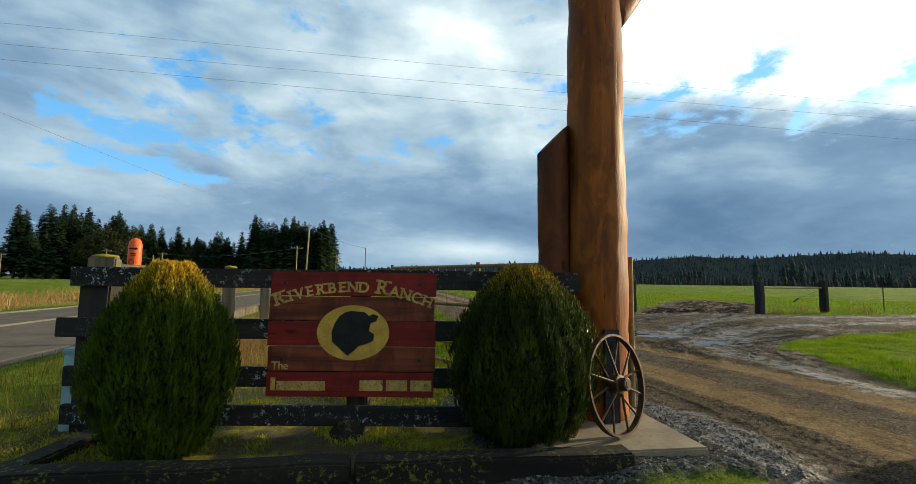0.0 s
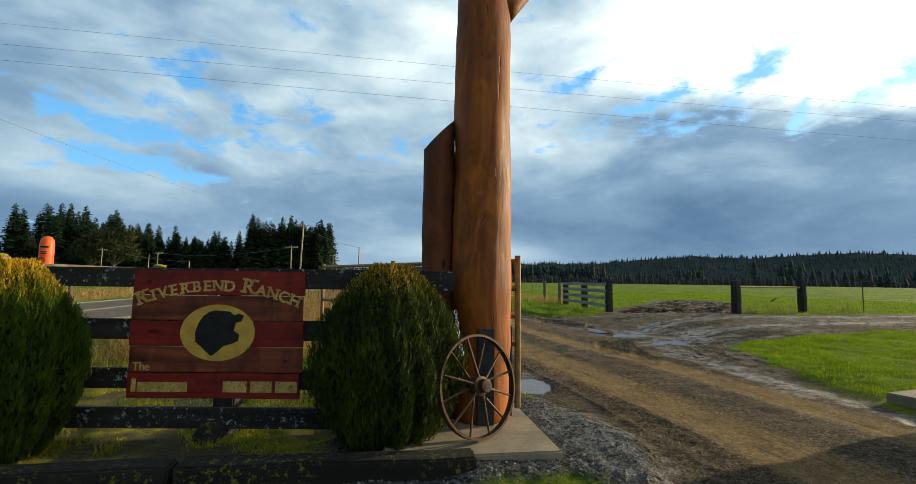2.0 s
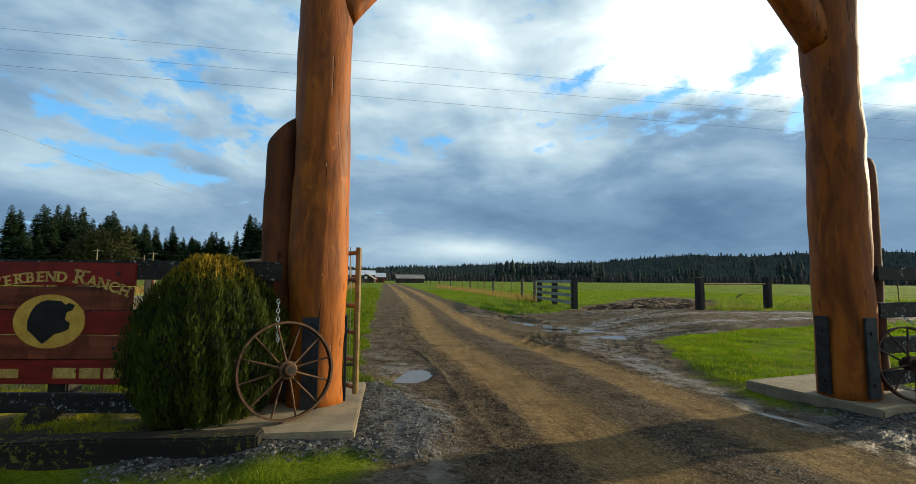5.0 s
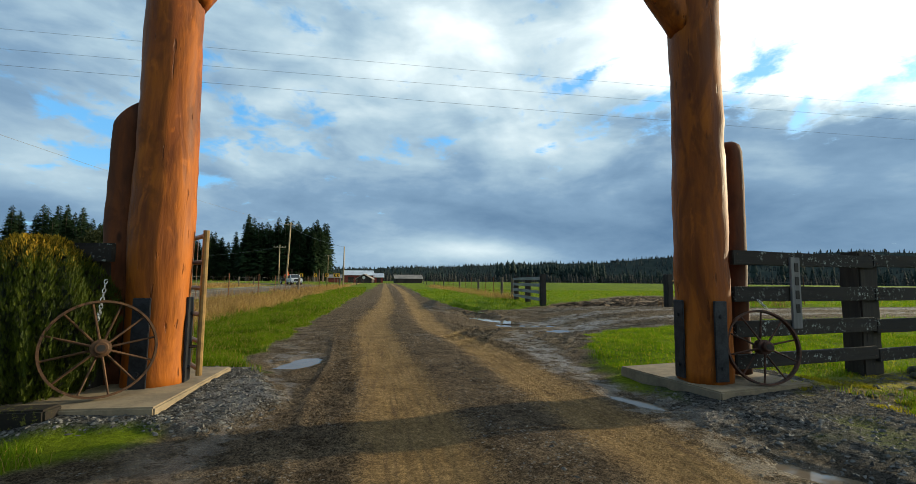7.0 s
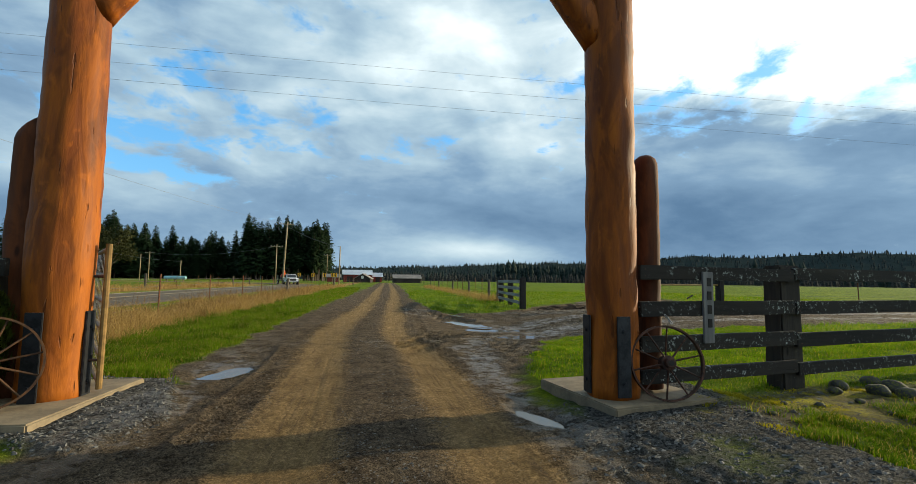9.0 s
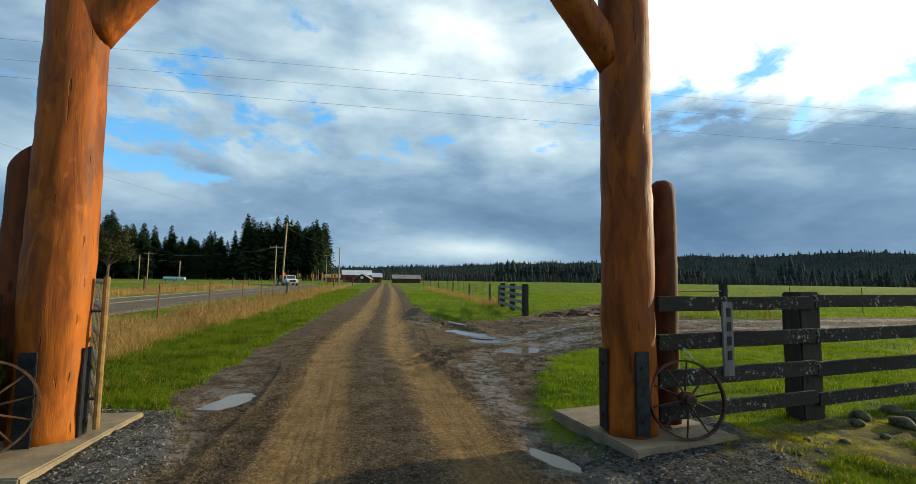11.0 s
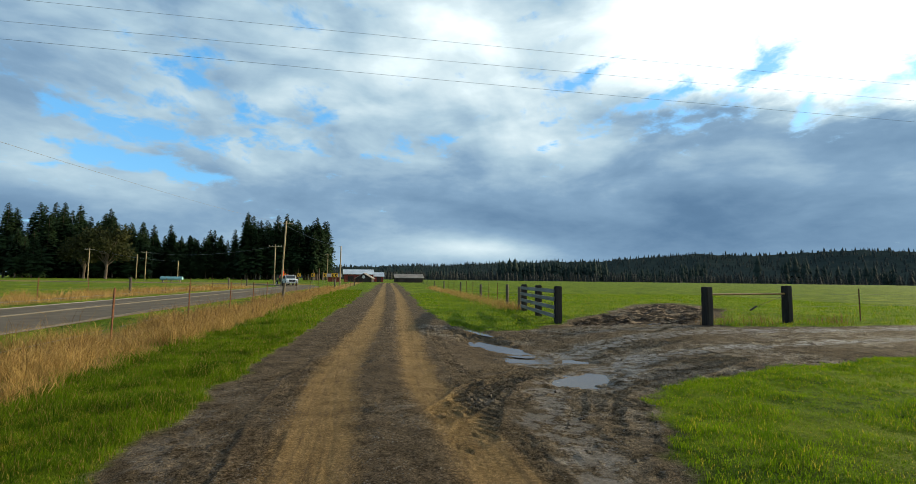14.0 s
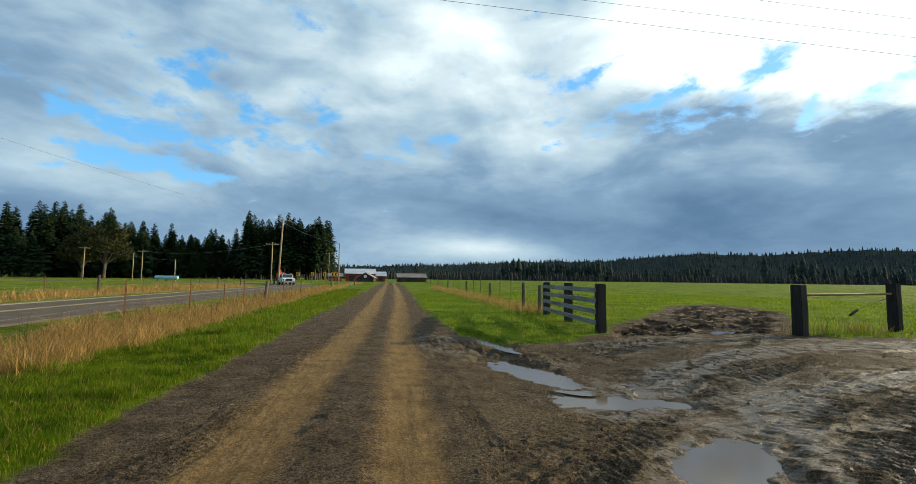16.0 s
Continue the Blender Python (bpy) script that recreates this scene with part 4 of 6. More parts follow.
# timber edging in front of the shrubs
kerb = thing("timber_edging", "dark mossy railway-tie edging in front of the shrubs", "edging")
for x0, x1, seed in ((-1.42, 0.62, 1.0), (0.64, 2.36, 5.0)):
    mid, length = (x0 + x1) / 2, x1 - x0
    beam = part("beam", box((length, 0.17, 0.25), None, 0.014, None, 14, 0.012, seed), TIE, kerb)
    beam.matrix_basis = pose(mid, 3.05 - 0.066 * (mid - 1.0), 0.04, 0, 0, -3.8)
ledge = part("beam", box((0.9, 0.17, 0.14), None, 0.014, None, 8, 0.012, 9.0), TIE, kerb)
ledge.matrix_basis = pose(-1.28, 3.72, 0.04, 0, 0, 78)

# ---------------------------------------------------------------- iron wheels
def iron_wheel(name, at, material, hub_material, spokes=12, r=0.365, label=""):
    wheel = thing(name, label, "wagon wheel", "old iron wheels", at)
    part("rim", ring_band(r, 0.045, 0.016), material, wheel)
    hub = part("hub", tube([(0, -0.095, 0), (0, -0.09, 0), (0, -0.045, 0), (0, -0.04, 0), (0, 0.04, 0), (0, 0.045, 0), (0, 0.09, 0)], [0.038, 0.046, 0.046, 0.066, 0.066, 0.046, 0.04], None, 18), hub_material, wheel)
    part("hub_bore", tube([(0, -0.098, 0), (0, -0.092, 0)], 0.024, None, 12), BLACK, hub)
    for k in range(spokes):
        a = 2 * math.pi * (k + 0.35) / spokes
        side = -0.03 if k % 2 else 0.03
        inner, outer = Vector((math.cos(a) * 0.055, side, math.sin(a) * 0.055)), Vector((math.cos(a) * (r - 0.012), 0, math.sin(a) * (r - 0.012)))
        part("spoke", tube([inner, outer], [0.0095, 0.0075], None, 7), material, wheel)
    return wheel


iron_wheel("wagon_wheel", pose(2.45, 3.27, PAD_Z + 0.362, -9, 0, 29), RUST, RUST, 12, 0.352, "rusty iron wagon wheel leaning on the log post")
iron_wheel("wagon_wheel", pose(7.91, 3.04, PAD_Z + 0.305, -9, 0, -11), DARK_RUST, DARK_RUST, 10, 0.335, "dark rusted iron wheel leaning on the board fence")


def chain(name, a, b, label, sag=0.03):
    links = thing(name, label, "chain", "galvanised chains")
    a, b = Vector(a), Vector(b)
    count = max(4, int((b - a).length / 0.03))
    for k in range(count):
        t = (k + 0.5) / count
        p = a.lerp(b, t) - Vector((0, 0, sag * 4 * t * (1 - t)))
        bm = bmesh.new()
        ring = [(0.011 * math.cos(q), 0, 0.020 * math.sin(q)) for q in np.linspace(0, 2 * math.pi, 11)]
        tube(ring, 0.0036, bm, 5, False)
        ob = part("link", bm, CHROME, links)
        ob.matrix_basis = Matrix.Translation(p) @ (b - a).to_track_quat("Z", "Y").to_matrix().to_4x4() @ pose(0, 0, 0, 0, 0, 90 * (k % 2))
    return links


chain("chain", (2.33, 3.52, 1.0), (2.36, 3.38, 0.69), "shiny galvanised chain hanging to the wheel rim")
chain("chain", (7.97, 3.135, 0.86), (7.97, 3.04, 0.79), "short galvanised chain tying the wheel to the rail", 0.0)

# ---------------------------------------------------------------- open pipe gate beside the left post
gate = thing("pipe_gate", "open ochre pipe farm gate with wire mesh", "gate")
hinge, far_end = Vector((2.935, 3.85, 0)), Vector((1.05, 7.05, 0))
gate_way = (far_end - hinge).normalized()
for base, name in ((hinge, "end_pipe"), (hinge + gate_way * 1.9, "upright"), (far_end, "end_pipe")):
    part(name, tube([base + Vector((0, 0, 0.17)), base + Vector((0, 0, 1.44))], 0.026, None, 10), ORANGE_PIPE, gate)
for k in range(6):
    z = 0.22 + 0.235 * k
    part("pipe", tube([hinge + Vector((0, 0, z)), far_end + Vector((0, 0, z))], 0.021, None, 10), ORANGE_PIPE, gate)
for k in range(22):
    p = hinge + gate_way * (0.12 + 0.168 * k)
    part("mesh_wire", tube([p + Vector((0, 0, 0.22)), p + Vector((0, 0, 1.39))], 0.003, None, 4), CHROME, gate)
for z in (0.42, 1.15):
    part("hinge", tube([hinge + Vector((0, 0, z)), hinge + Vector((-0.12, -0.03, z))], 0.012, None, 8), DARK_RUST, gate)

# ---------------------------------------------------------------- roadside bits behind the left fence
def round_post(name, x, y, h, r, material, label, category, group="", lean=(0, 0), cap=None):
    z = lie(x, y)
    ob = part(name, log([(0, 0, -0.3), (lean[0] * h, lean[1] * h, h)], [r, r * 0.94], x * 3.7 + y, 10), material, None, "", True)
    ob.matrix_basis = Matrix.Translation((x, y, z))
    return tagged(ob, label, category, group)


MOSS = plain("yellow_moss", (0.40, 0.33, 0.02), (0.20, 0.19, 0.02), 30.0, rough=0.95, bump=0.8, depth=0.02)
side_fence = thing("plank_fence", "grey plank fence with square posts beside the road", "fence")
for x, y, top, wd in ((-1.80, 5.2, 1.40, 0.22), (-1.31, 7.55, 1.37, 0.17), (-1.35, 10.2, 1.3, 0.17)):
    ob = part("post", box((wd, wd, top + 0.4), (0, 0, (top - 0.4) / 2), 0.015, None, 5, 0.012, x), GREY_WOOD, side_fence)
    ob.matrix_basis = pose(x, y, 0, 0, 0, 12)
    bm = bmesh.new()
    bmesh.ops.create_icosphere(bm, subdivisions=2, radius=1.0)
    for v in bm.verts:
        v.co = Vector((v.co.x * wd * 0.5, v.co.y * wd * 0.5, max(0, v.co.z) * 0.035)) * (1 + 0.3 * noise.noise(v.co * 4))
    cushion = part("moss", bm, MOSS, side_fence, "yellow moss cushion", True)
    cushion.matrix_basis = Matrix.Translation((x, y, top))
for z in (1.28, 0.62):
    for a, b in (((-1.76, 5.2), (-1.31, 7.55)), ((-1.31, 7.55), (-1.35, 10.2))):
        length = math.hypot(b[0] - a[0], b[1] - a[1])
        ob = part("plank", box((length, 0.04, 0.13), None, 0.006, None, 5, 0.006, z + a[0]), GREY_WOOD, side_fence)
        ob.matrix_basis = pose((a[0] + b[0]) / 2 - 0.11, (a[1] + b[1]) / 2, z, 0, 0, math.degrees(math.atan2(b[1] - a[1], b[0] - a[0])))

ORANGE = plain("orange_plastic", (0.85, 0.13, 0.015), (0.70, 0.09, 0.012), 6.0, rough=0.45, bump=0.05, depth=0.002)
marker = thing("marker_post", "bright orange plastic utility marker post with dark bars", "marker post", at=Matrix.Translation((-2.10, 6.44, lie(-2.10, 6.44))))
part("tube", tube([(0, 0, -0.1), (0, 0, 1.60), (0, 0, 1.65), (0, 0, 1.68), (0, 0, 1.69)], [0.072, 0.072, 0.062, 0.04, 0.012], None, 18), ORANGE, marker, smooth_faces=True)
for z, hgt, wd in ((1.56, 0.02, 0.08), (1.50, 0.008, 0.06), (1.48, 0.008, 0.06)):
    part("bar", box((wd, 0.03, hgt), (0.01, -0.062, z), 0.001), BLACK, marker, "plain dark printed bar")
bm = tube([(0.03 * math.cos(a), -0.076, 1.40 + 0.03 * math.sin(a)) for a in np.linspace(0, 2 * math.pi, 17)], 0.004, None, 5)
part("ring", bm, BLACK, marker, "dark printed ring")

PALE_GREEN = plain("pale_green_paint", (0.34, 0.50, 0.48), (0.26, 0.40, 0.39), 4.0, rough=0.5, bump=0.05, depth=0.003, speck=(0.12, 0.1, 0.07), speck_at=0.7)
pedestal = thing("utility_box", "pale green metal utility box beside the fence", "utility box", at=pose(-1.47, 4.45, lie(-1.47, 4.45) - 0.02, 0, 0, -8))
part("body", box((0.26, 0.24, 0.60), (0, 0, 0.30), 0.012), PALE_GREEN, pedestal)
part("lid", box((0.28, 0.26, 0.04), (0, 0, 0.62), 0.012), PALE_GREEN, pedestal)
part("latch", box((0.04, 0.02, 0.06), (0.03, -0.125, 0.12), 0.003), STEEL, pedestal)

# ---------------------------------------------------------------- right of the gateway: board fence, number board, rocks
fence = thing("board_fence", "black board fence with pale lichen beside the log post", "fence", "board fences")
for k, (z0, z1, drop) in enumerate(((1.19, 1.325, 0.02), (0.84, 0.985, 0.0), (0.51, 0.66, -0.02), (0.22, 0.35, -0.03))):
    rail(fence, RF, RT, 0.0, 2.10, z0, z1, 0.0, 20 + k * 2.3)
    rail(fence, RF, RT, 2.11, 5.6, z0 + drop, z1 + drop, 0.0, 30 + k * 2.3)
for u, top in ((2.10, 1.37), (5.55, 1.36)):
    bm = box((0.33, 0.2, top + 0.35), (0, 0, (top - 0.35) / 2), 0.018, None, 6, 0.012, u)
    post = part("post", bm, POST, fence)
    post.matrix_basis = along(RF, RT, u, -0.125, 0.0)
GREY_BOARD = wood("bare_grey_board", (0.24, 0.235, 0.22), (0.13, 0.125, 0.12), 0.85, 16.0, (1, 1, 0.07))
board = thing("number_board", "narrow grey board with four dark bars on the fence", "number board", at=along(RF, RT, 0.815, 0.036, 0.575))
part("plank", box((0.135, 0.022, 0.70), (0, 0, 0.35), 0.004, None, 4, 0.002, 3.0), GREY_BOARD, board)
for k in range(4):
    part("bar", box((0.055, 0.006, 0.085), (0.008, -0.013, 0.60 - 0.135 * k), 0.002), BLACK, board, "plain black bar")

ROCK = plain("river_rock", (0.085, 0.078, 0.060), (0.030, 0.029, 0.024), 7.0, rough=0.85, bump=0.5, depth=0.01, speck=(0.12, 0.12, 0.02), speck_at=0.52)
for x, y, sx, sy, sz in ((10.28, 3.45, 0.15, 0.12, 0.10), (10.42, 3.15, 0.17, 0.13, 0.11), (10.05, 3.3, 0.10, 0.09, 0.07), (10.75, 3.25, 0.20, 0.15, 0.13), (10.6, 3.0, 0.18, 0.14, 0.12), (11.05, 3.0, 0.19, 0.14, 0.09),
                         (9.92, 2.95, 0.07, 0.06, 0.04), (10.9, 3.6, 0.14, 0.12, 0.10), (11.4, 3.35, 0.17, 0.14, 0.12), (9.4, 2.9, 0.06, 0.05, 0.035), (9.1, 3.0, 0.05, 0.045, 0.03), (8.7, 2.72, 0.045, 0.05, 0.03), (9.75, 2.55, 0.06, 0.05, 0.03)):
    bm = bmesh.new()
    bmesh.ops.create_icosphere(bm, subdivisions=3, radius=1.0)
    for v in bm.verts:
        v.co = v.co * (1 + 0.22 * noise.noise(v.co * 1.3 + Vector((x * 9, y * 9, 0))) + 0.05 * noise.noise(v.co * 5 + Vector((x, 0, 0))))
        v.co = Vector((v.co.x * sx, v.co.y * sy, v.co.z * sz))
    ob = part("rock", bm, ROCK, None, "", True)
    ob.matrix_basis = pose(x, y, lie(x, y) + sz * 0.28, 0, 0, x * 77) @ Matrix.Scale(0.68, 4)
    tagged(ob, "rounded grey rock lying in moss by the fence", "rock", "rocks by the fence")

# ---------------------------------------------------------------- field fences beyond the junction
PANEL_POST = wood("black_gate_post", (0.045, 0.040, 0.034), (0.014, 0.013, 0.012), 0.85, 14.0, (1, 1, 0.07), lichen=(0.16, 0.15, 0.10), lichen_at=0.68)
PANEL_BOARD = wood("silver_grey_board", (0.30, 0.30, 0.28), (0.13, 0.13, 0.12), 0.85, 14.0, (0.07, 1, 1), knots=False)
panel = thing("fence_panel", "short board fence panel with dark posts by the field", "fence")
a, b = Vector((11.55, 17.6, 0)), Vector((12.38, 23.6, 0))
for k, t in enumerate((0.0, 0.5, 1.0)):
    p = a.lerp(b, t)
    ob = part("post", box((0.24, 0.24, 1.72), (0, 0, 0.46), 0.02, None, 6, 0.014, k * 5.0), PANEL_POST, panel)
    ob.matrix_basis = pose(p.x, p.y, 0, 0, 0, -8)
length, turn = (b - a).length, math.degrees(math.atan2(b.y - a.y, b.x - a.x))
for k, z in enumerate((1.15, 0.87, 0.58, 0.28)):
    ob = part("board", box((length + 0.1, 0.04, 0.135), None, 0.006, None, 6, 0.008, k * 2.0), PANEL_BOARD, panel)
    mid = (a + b) / 2
    ob.matrix_basis = pose(mid.x - 0.145, mid.y + 0.02, z, 0, 0, turn)
for k, z in enumerate((1.2, 0.95, 0.66, 0.4)):
    part("wire", tube([a + Vector((0.13, 0, z)), b + Vector((0.13, 0, z))], 0.006, None, 4), DARK_RUST, panel)

opening = thing("rail_gate", "dark posts with an orange pipe rail across the field", "gate")
g1, g2 = Vector((16.5, 16.33, 0)), Vector((20.42, 16.95, 0))
for p, h, k in ((g1, 1.36, 1.0), (g2, 1.42, 2.0)):
    ob = part("post", box((0.27, 0.27, h + 0.4), (0, 0, (h - 0.4) / 2), 0.02, None, 6, 0.02, k * 9), PANEL_POST, opening)
    ob.matrix_basis = pose(p.x, p.y, 0, 0, 0, 9)
part("pipe", tube([g1 + Vector((0.1, -0.02, 1.10)), g2 + Vector((-0.1, -0.02, 1.12))], 0.035, None, 10), ORANGE_PIPE, opening, "rusty orange pipe rail")
part("wire", tube([g2 + Vector((-0.1, 0, 1.05)), g2 + Vector((-1.25, -0.1, 0.72)), g2 + Vector((-1.6, -0.1, 0.62))], 0.008, None, 4), DARK_RUST, opening)
part("grip", tube([g2 + Vector((-1.45, -0.1, 0.66)), g2 + Vector((-1.72, -0.12, 0.52))], 0.035, None, 8), BLACK, opening, "black gate handle")

T_POST = plain("rusty_fence_rod", (0.24, 0.10, 0.045), (0.10, 0.045, 0.028), 14.0, rough=0.8, metal=0.2, bump=0.3, depth=0.004)
FIELD_WOOD = wood("field_post_wood", (0.15, 0.125, 0.09), (0.06, 0.05, 0.038), 0.85, 14.0, (1, 1, 0.07), lichen=(0.24, 0.22, 0.08), lichen_at=0.6)
WIRE = plain("old_wire", (0.20, 0.19, 0.18), (0.10, 0.095, 0.09), 10.0, rough=0.6, metal=0.5)
rod_bm = bmesh.new()
box((0.034, 0.010, 1.75), (0, 0, 0.525), 0.002, rod_bm)
box((0.010, 0.030, 1.75), (0, 0.018, 0.525), 0.002, rod_bm)
for k in range(22):
    box((0.034, 0.014, 0.012), (0, -0.008, 0.1 + k * 0.058), 0, rod_bm)
rod_mesh = bpy.data.meshes.new("rod")
rod_bm.to_mesh(rod_mesh)
rod_bm.free()
rod_mesh.materials.append(T_POST)


def wire_fence(name, label, posts, wires, height=1.2):
    """A field fence: posts is a list of (x, y, kind, lean), kind 'rod' or 'wood'; wires at the given heights."""
    f = thing(name, label, "fence", "field fences")
    tops = []
    for x, y, kind, lean in posts:
        z = lie(x, y)
        if kind == "rod":
            link_part("rod", rod_mesh, f, pose(x, y, z - 0.12, lean * 0.4, lean, x * 31))
        else:
            h = height + 0.12 * math.sin(x * 5 + y)
            ob = part("post", log([(0, 0, -0.3), (0, 0, h)], [0.095, 0.088], x + y, 9), FIELD_WOOD, f, smooth_faces=True)
            ob.matrix_basis = pose(x, y, z, lean * 0.3, lean, 0)
        tops.append(Vector((x, y, z)))
    for hgt in wires:
        pts = []
        for p, q in zip(tops, tops[1:]):
            pts += [p + Vector((0, 0, hgt)), (p + q) / 2 + Vector((0, 0, hgt - 0.02))]
        part("wire", tube(pts + [tops[-1] + Vector((0, 0, hgt))], 0.0035, None, 4, False), WIRE, f)
    return f


left_line = [(-0.9, 9.2, "rod", 0), (-1.02, 14.7, "rod", 2), (-1.6, 21.1, "rod", -2), (-1.25, 25.0, "rod", 3), (-1.05, 28.4, "rod", 1), (-0.95, 31.2, "rod", 2), (-0.62, 34.5, "wood", 5), (-0.4, 38.8, "rod", -1),
             (-0.07, 44, "rod", 2), (0.2, 49, "rod", -2), (0.5, 55, "rod", 0), (0.8, 61, "wood", 1), (1.1, 67, "rod", 1), (1.5, 74, "rod", -2), (1.9, 82, "rod", 2), (2.3, 90, "wood", 0), (2.8, 100, "rod", 0), (3.4, 112, "rod", 0)]
wire_fence("wire_fence", "rusty rod and wire fence in tall dry grass", left_line, (0.3, 0.6, 0.9, 1.12))
right_line = [(12.55, 24.8, "wood", 0), (12.7, 27.4, "wood", 0), (13.0, 30.4, "rod", 0), (13.2, 33.4, "rod", 1), (13.5, 37.0, "wood", 0), (13.8, 41, "rod", 0), (14.1, 45, "rod", 0), (14.5, 50, "wood", 0), (14.9, 56, "rod", 1),
              (15.3, 62, "rod", 0), (15.8, 69, "wood", 0), (16.4, 78, "rod", 0), (17.1, 88, "wood", 0), (18, 100, "rod", 0), (19, 115, "wood", 0), (20.2, 132, "wood", 0)]
wire_fence("wire_fence", "wooden post and wire fence along the green field", right_line, (0.35, 0.65, 0.95))
wire_fence("wire_fence", "thin rod and wire fence along the pasture", [(20.6, 17.0, "rod", 0), (24.6, 17.6, "rod", 0), (29.5, 18.2, "rod", 1), (35, 18.9, "rod", 0), (41, 19.6, "rod", -1), (48, 20.5, "rod", 0), (56, 21.5, "wood", 0)], (0.6, 1.05))
road_line = [(-14.5, 8, "wood", 0), (-14.0, 14, "wood", 1), (-13.6, 21.0, "rod", 0), (-13.4, 27.5, "wood", 2), (-13.2, 32, "rod", 0), (-13.1, 36.5, "rod", 0), (-12.9, 41.5, "wood", 0), (-12.6, 47, "rod", 0), (-12.4, 52, "rod", 1), (-12.2, 58, "rod", 0), (-12.2, 64, "wood", 0), (-12.5, 71, "rod", 0), (-14, 80, "wood", 0)]
wire_fence("wire_fence", "mossy wooden post and wire fence beyond the road", road_line, (0.35, 0.65, 0.95), 1.25)

# ---------------------------------------------------------------- plants
def leafy(name, light, dark, tip=None, tip_low=0.9, tip_high=1.35, through=0.25, rough=0.6, patch=1.5, dead=None, shine=0.15):
    """Foliage that varies from leaf to leaf and in broad patches; tip: sunlight painted as gold on the top growth."""
    m = bpy.data.materials.new(name)
    m.use_nodes = True
    n = Nodes(m.node_tree)
    p = n.add("ShaderNodeTexCoord").outputs["Object"]
    each = n.add("ShaderNodeNewGeometry").outputs["Random Per Island"]
    fac = n.math("ADD", n.math("MULTIPLY", each, 0.5), n.math("MULTIPLY", n.ramp(n.noise(p, patch, 5, 0.7), 0.36, 0.64), 0.5))
    colour = n.mix(fac, dark, light)
    if dead:
        colour = n.mix(n.ramp(each, 0.86, 0.90), colour, dead)
    if tip:
        split_z = n.add("ShaderNodeSeparateXYZ")
        n.link(p, split_z.inputs[0])
        high = n.math("ADD", split_z.outputs[2], n.math("MULTIPLY", n.math("SUBTRACT", each, 0.5), 0.35))
        colour = n.mix(n.ramp(high, tip_low, tip_high), colour, tip)
    shader = n.add("ShaderNodeBsdfPrincipled")
    shader.inputs["Roughness"].default_value, shader.inputs["Specular IOR Level"].default_value = rough, shine
    n.link(colour, shader.inputs["Base Color"])
    glow = n.add("ShaderNodeBsdfTranslucent")
    n.link(colour, glow.inputs["Color"])
    both = n.add("ShaderNodeMixShader")
    both.inputs[0].default_value = through
    n.link(shader.outputs[0], both.inputs[1])
    n.link(glow.outputs[0], both.inputs[2])
    n.link(both.outputs[0], n.add("ShaderNodeOutputMaterial").inputs[0])
    return m


def blades(name, points, heights, widths, lean, material, label, category="grass", segments=2, parent=None):
    """Many grass blades as one mesh: points (n, 3), each blade bent over by lean."""
    n = len(points)
    a = rng.uniform(0, 2 * math.pi, n)
    face = np.stack([np.cos(a), np.sin(a), np.zeros(n)], 1)
    b = rng.uniform(0, 2 * math.pi, n)
    way = np.stack([np.cos(b), np.sin(b), np.zeros(n)], 1) * (lean * rng.uniform(0.2, 1.0, n) * heights)[:, None]
    up = np.array([0, 0, 1.0]) * heights[:, None]
    half = face * (widths / 2)[:, None]
    mid = points + up * 0.55 + way * 0.3
    tip = points + up * rng.uniform(0.75, 1.0, n)[:, None] + way
    verts = np.stack([points - half, points + half, mid + half * 0.75, mid - half * 0.75, tip], 1).reshape(-1, 3)
    k = np.arange(n)[:, None] * 5
    tris = np.concatenate([k + [0, 1, 2], k + [0, 2, 3], k + [3, 2, 4]], 1).reshape(-1, 3)
    me = fill(bpy.data.meshes.new(name), verts, tris, False)
    me.materials.append(material)
    return tagged(new(name, me), label, category, kind="stuff")


def on_ground(x, y, grids):
    """Values of grids over the ground sheet at x, y."""
    i = np.clip(np.searchsorted(gx, x) - 1, 0, len(gx) - 2)
    j = np.clip(np.searchsorted(gy, y) - 1, 0, len(gy) - 2)
    u, v = (x - gx[i]) / (gx[i + 1] - gx[i]), (y - gy[j]) / (gy[j + 1] - gy[j])
    return [(q[j, i] * (1 - u) + q[j, i + 1] * u) * (1 - v) + (q[j + 1, i] * (1 - u) + q[j + 1, i + 1] * u) * v for q in grids]


def sown(count, x0, x1, y0, y1, want, power=1.0):
    """Points in a rectangle, denser towards y0, kept where want(x, y, zones) is high."""
    x = rng.uniform(x0, x1, count)
    y = y0 + (y1 - y0) * rng.random(count) ** power
    z = on_ground(x, y, ground_zones)
    keep = rng.random(count) < want(x, y, z)
    x, y = x[keep], y[keep]
    h = on_ground(x, y, [Z])[0]
    return np.stack([x, y, h - 0.01], 1)


def clumped(x, y, size, low=-0.25, high=0.2):
    return smooth(rough_noise(x + 17, y + 5, size), low, high)


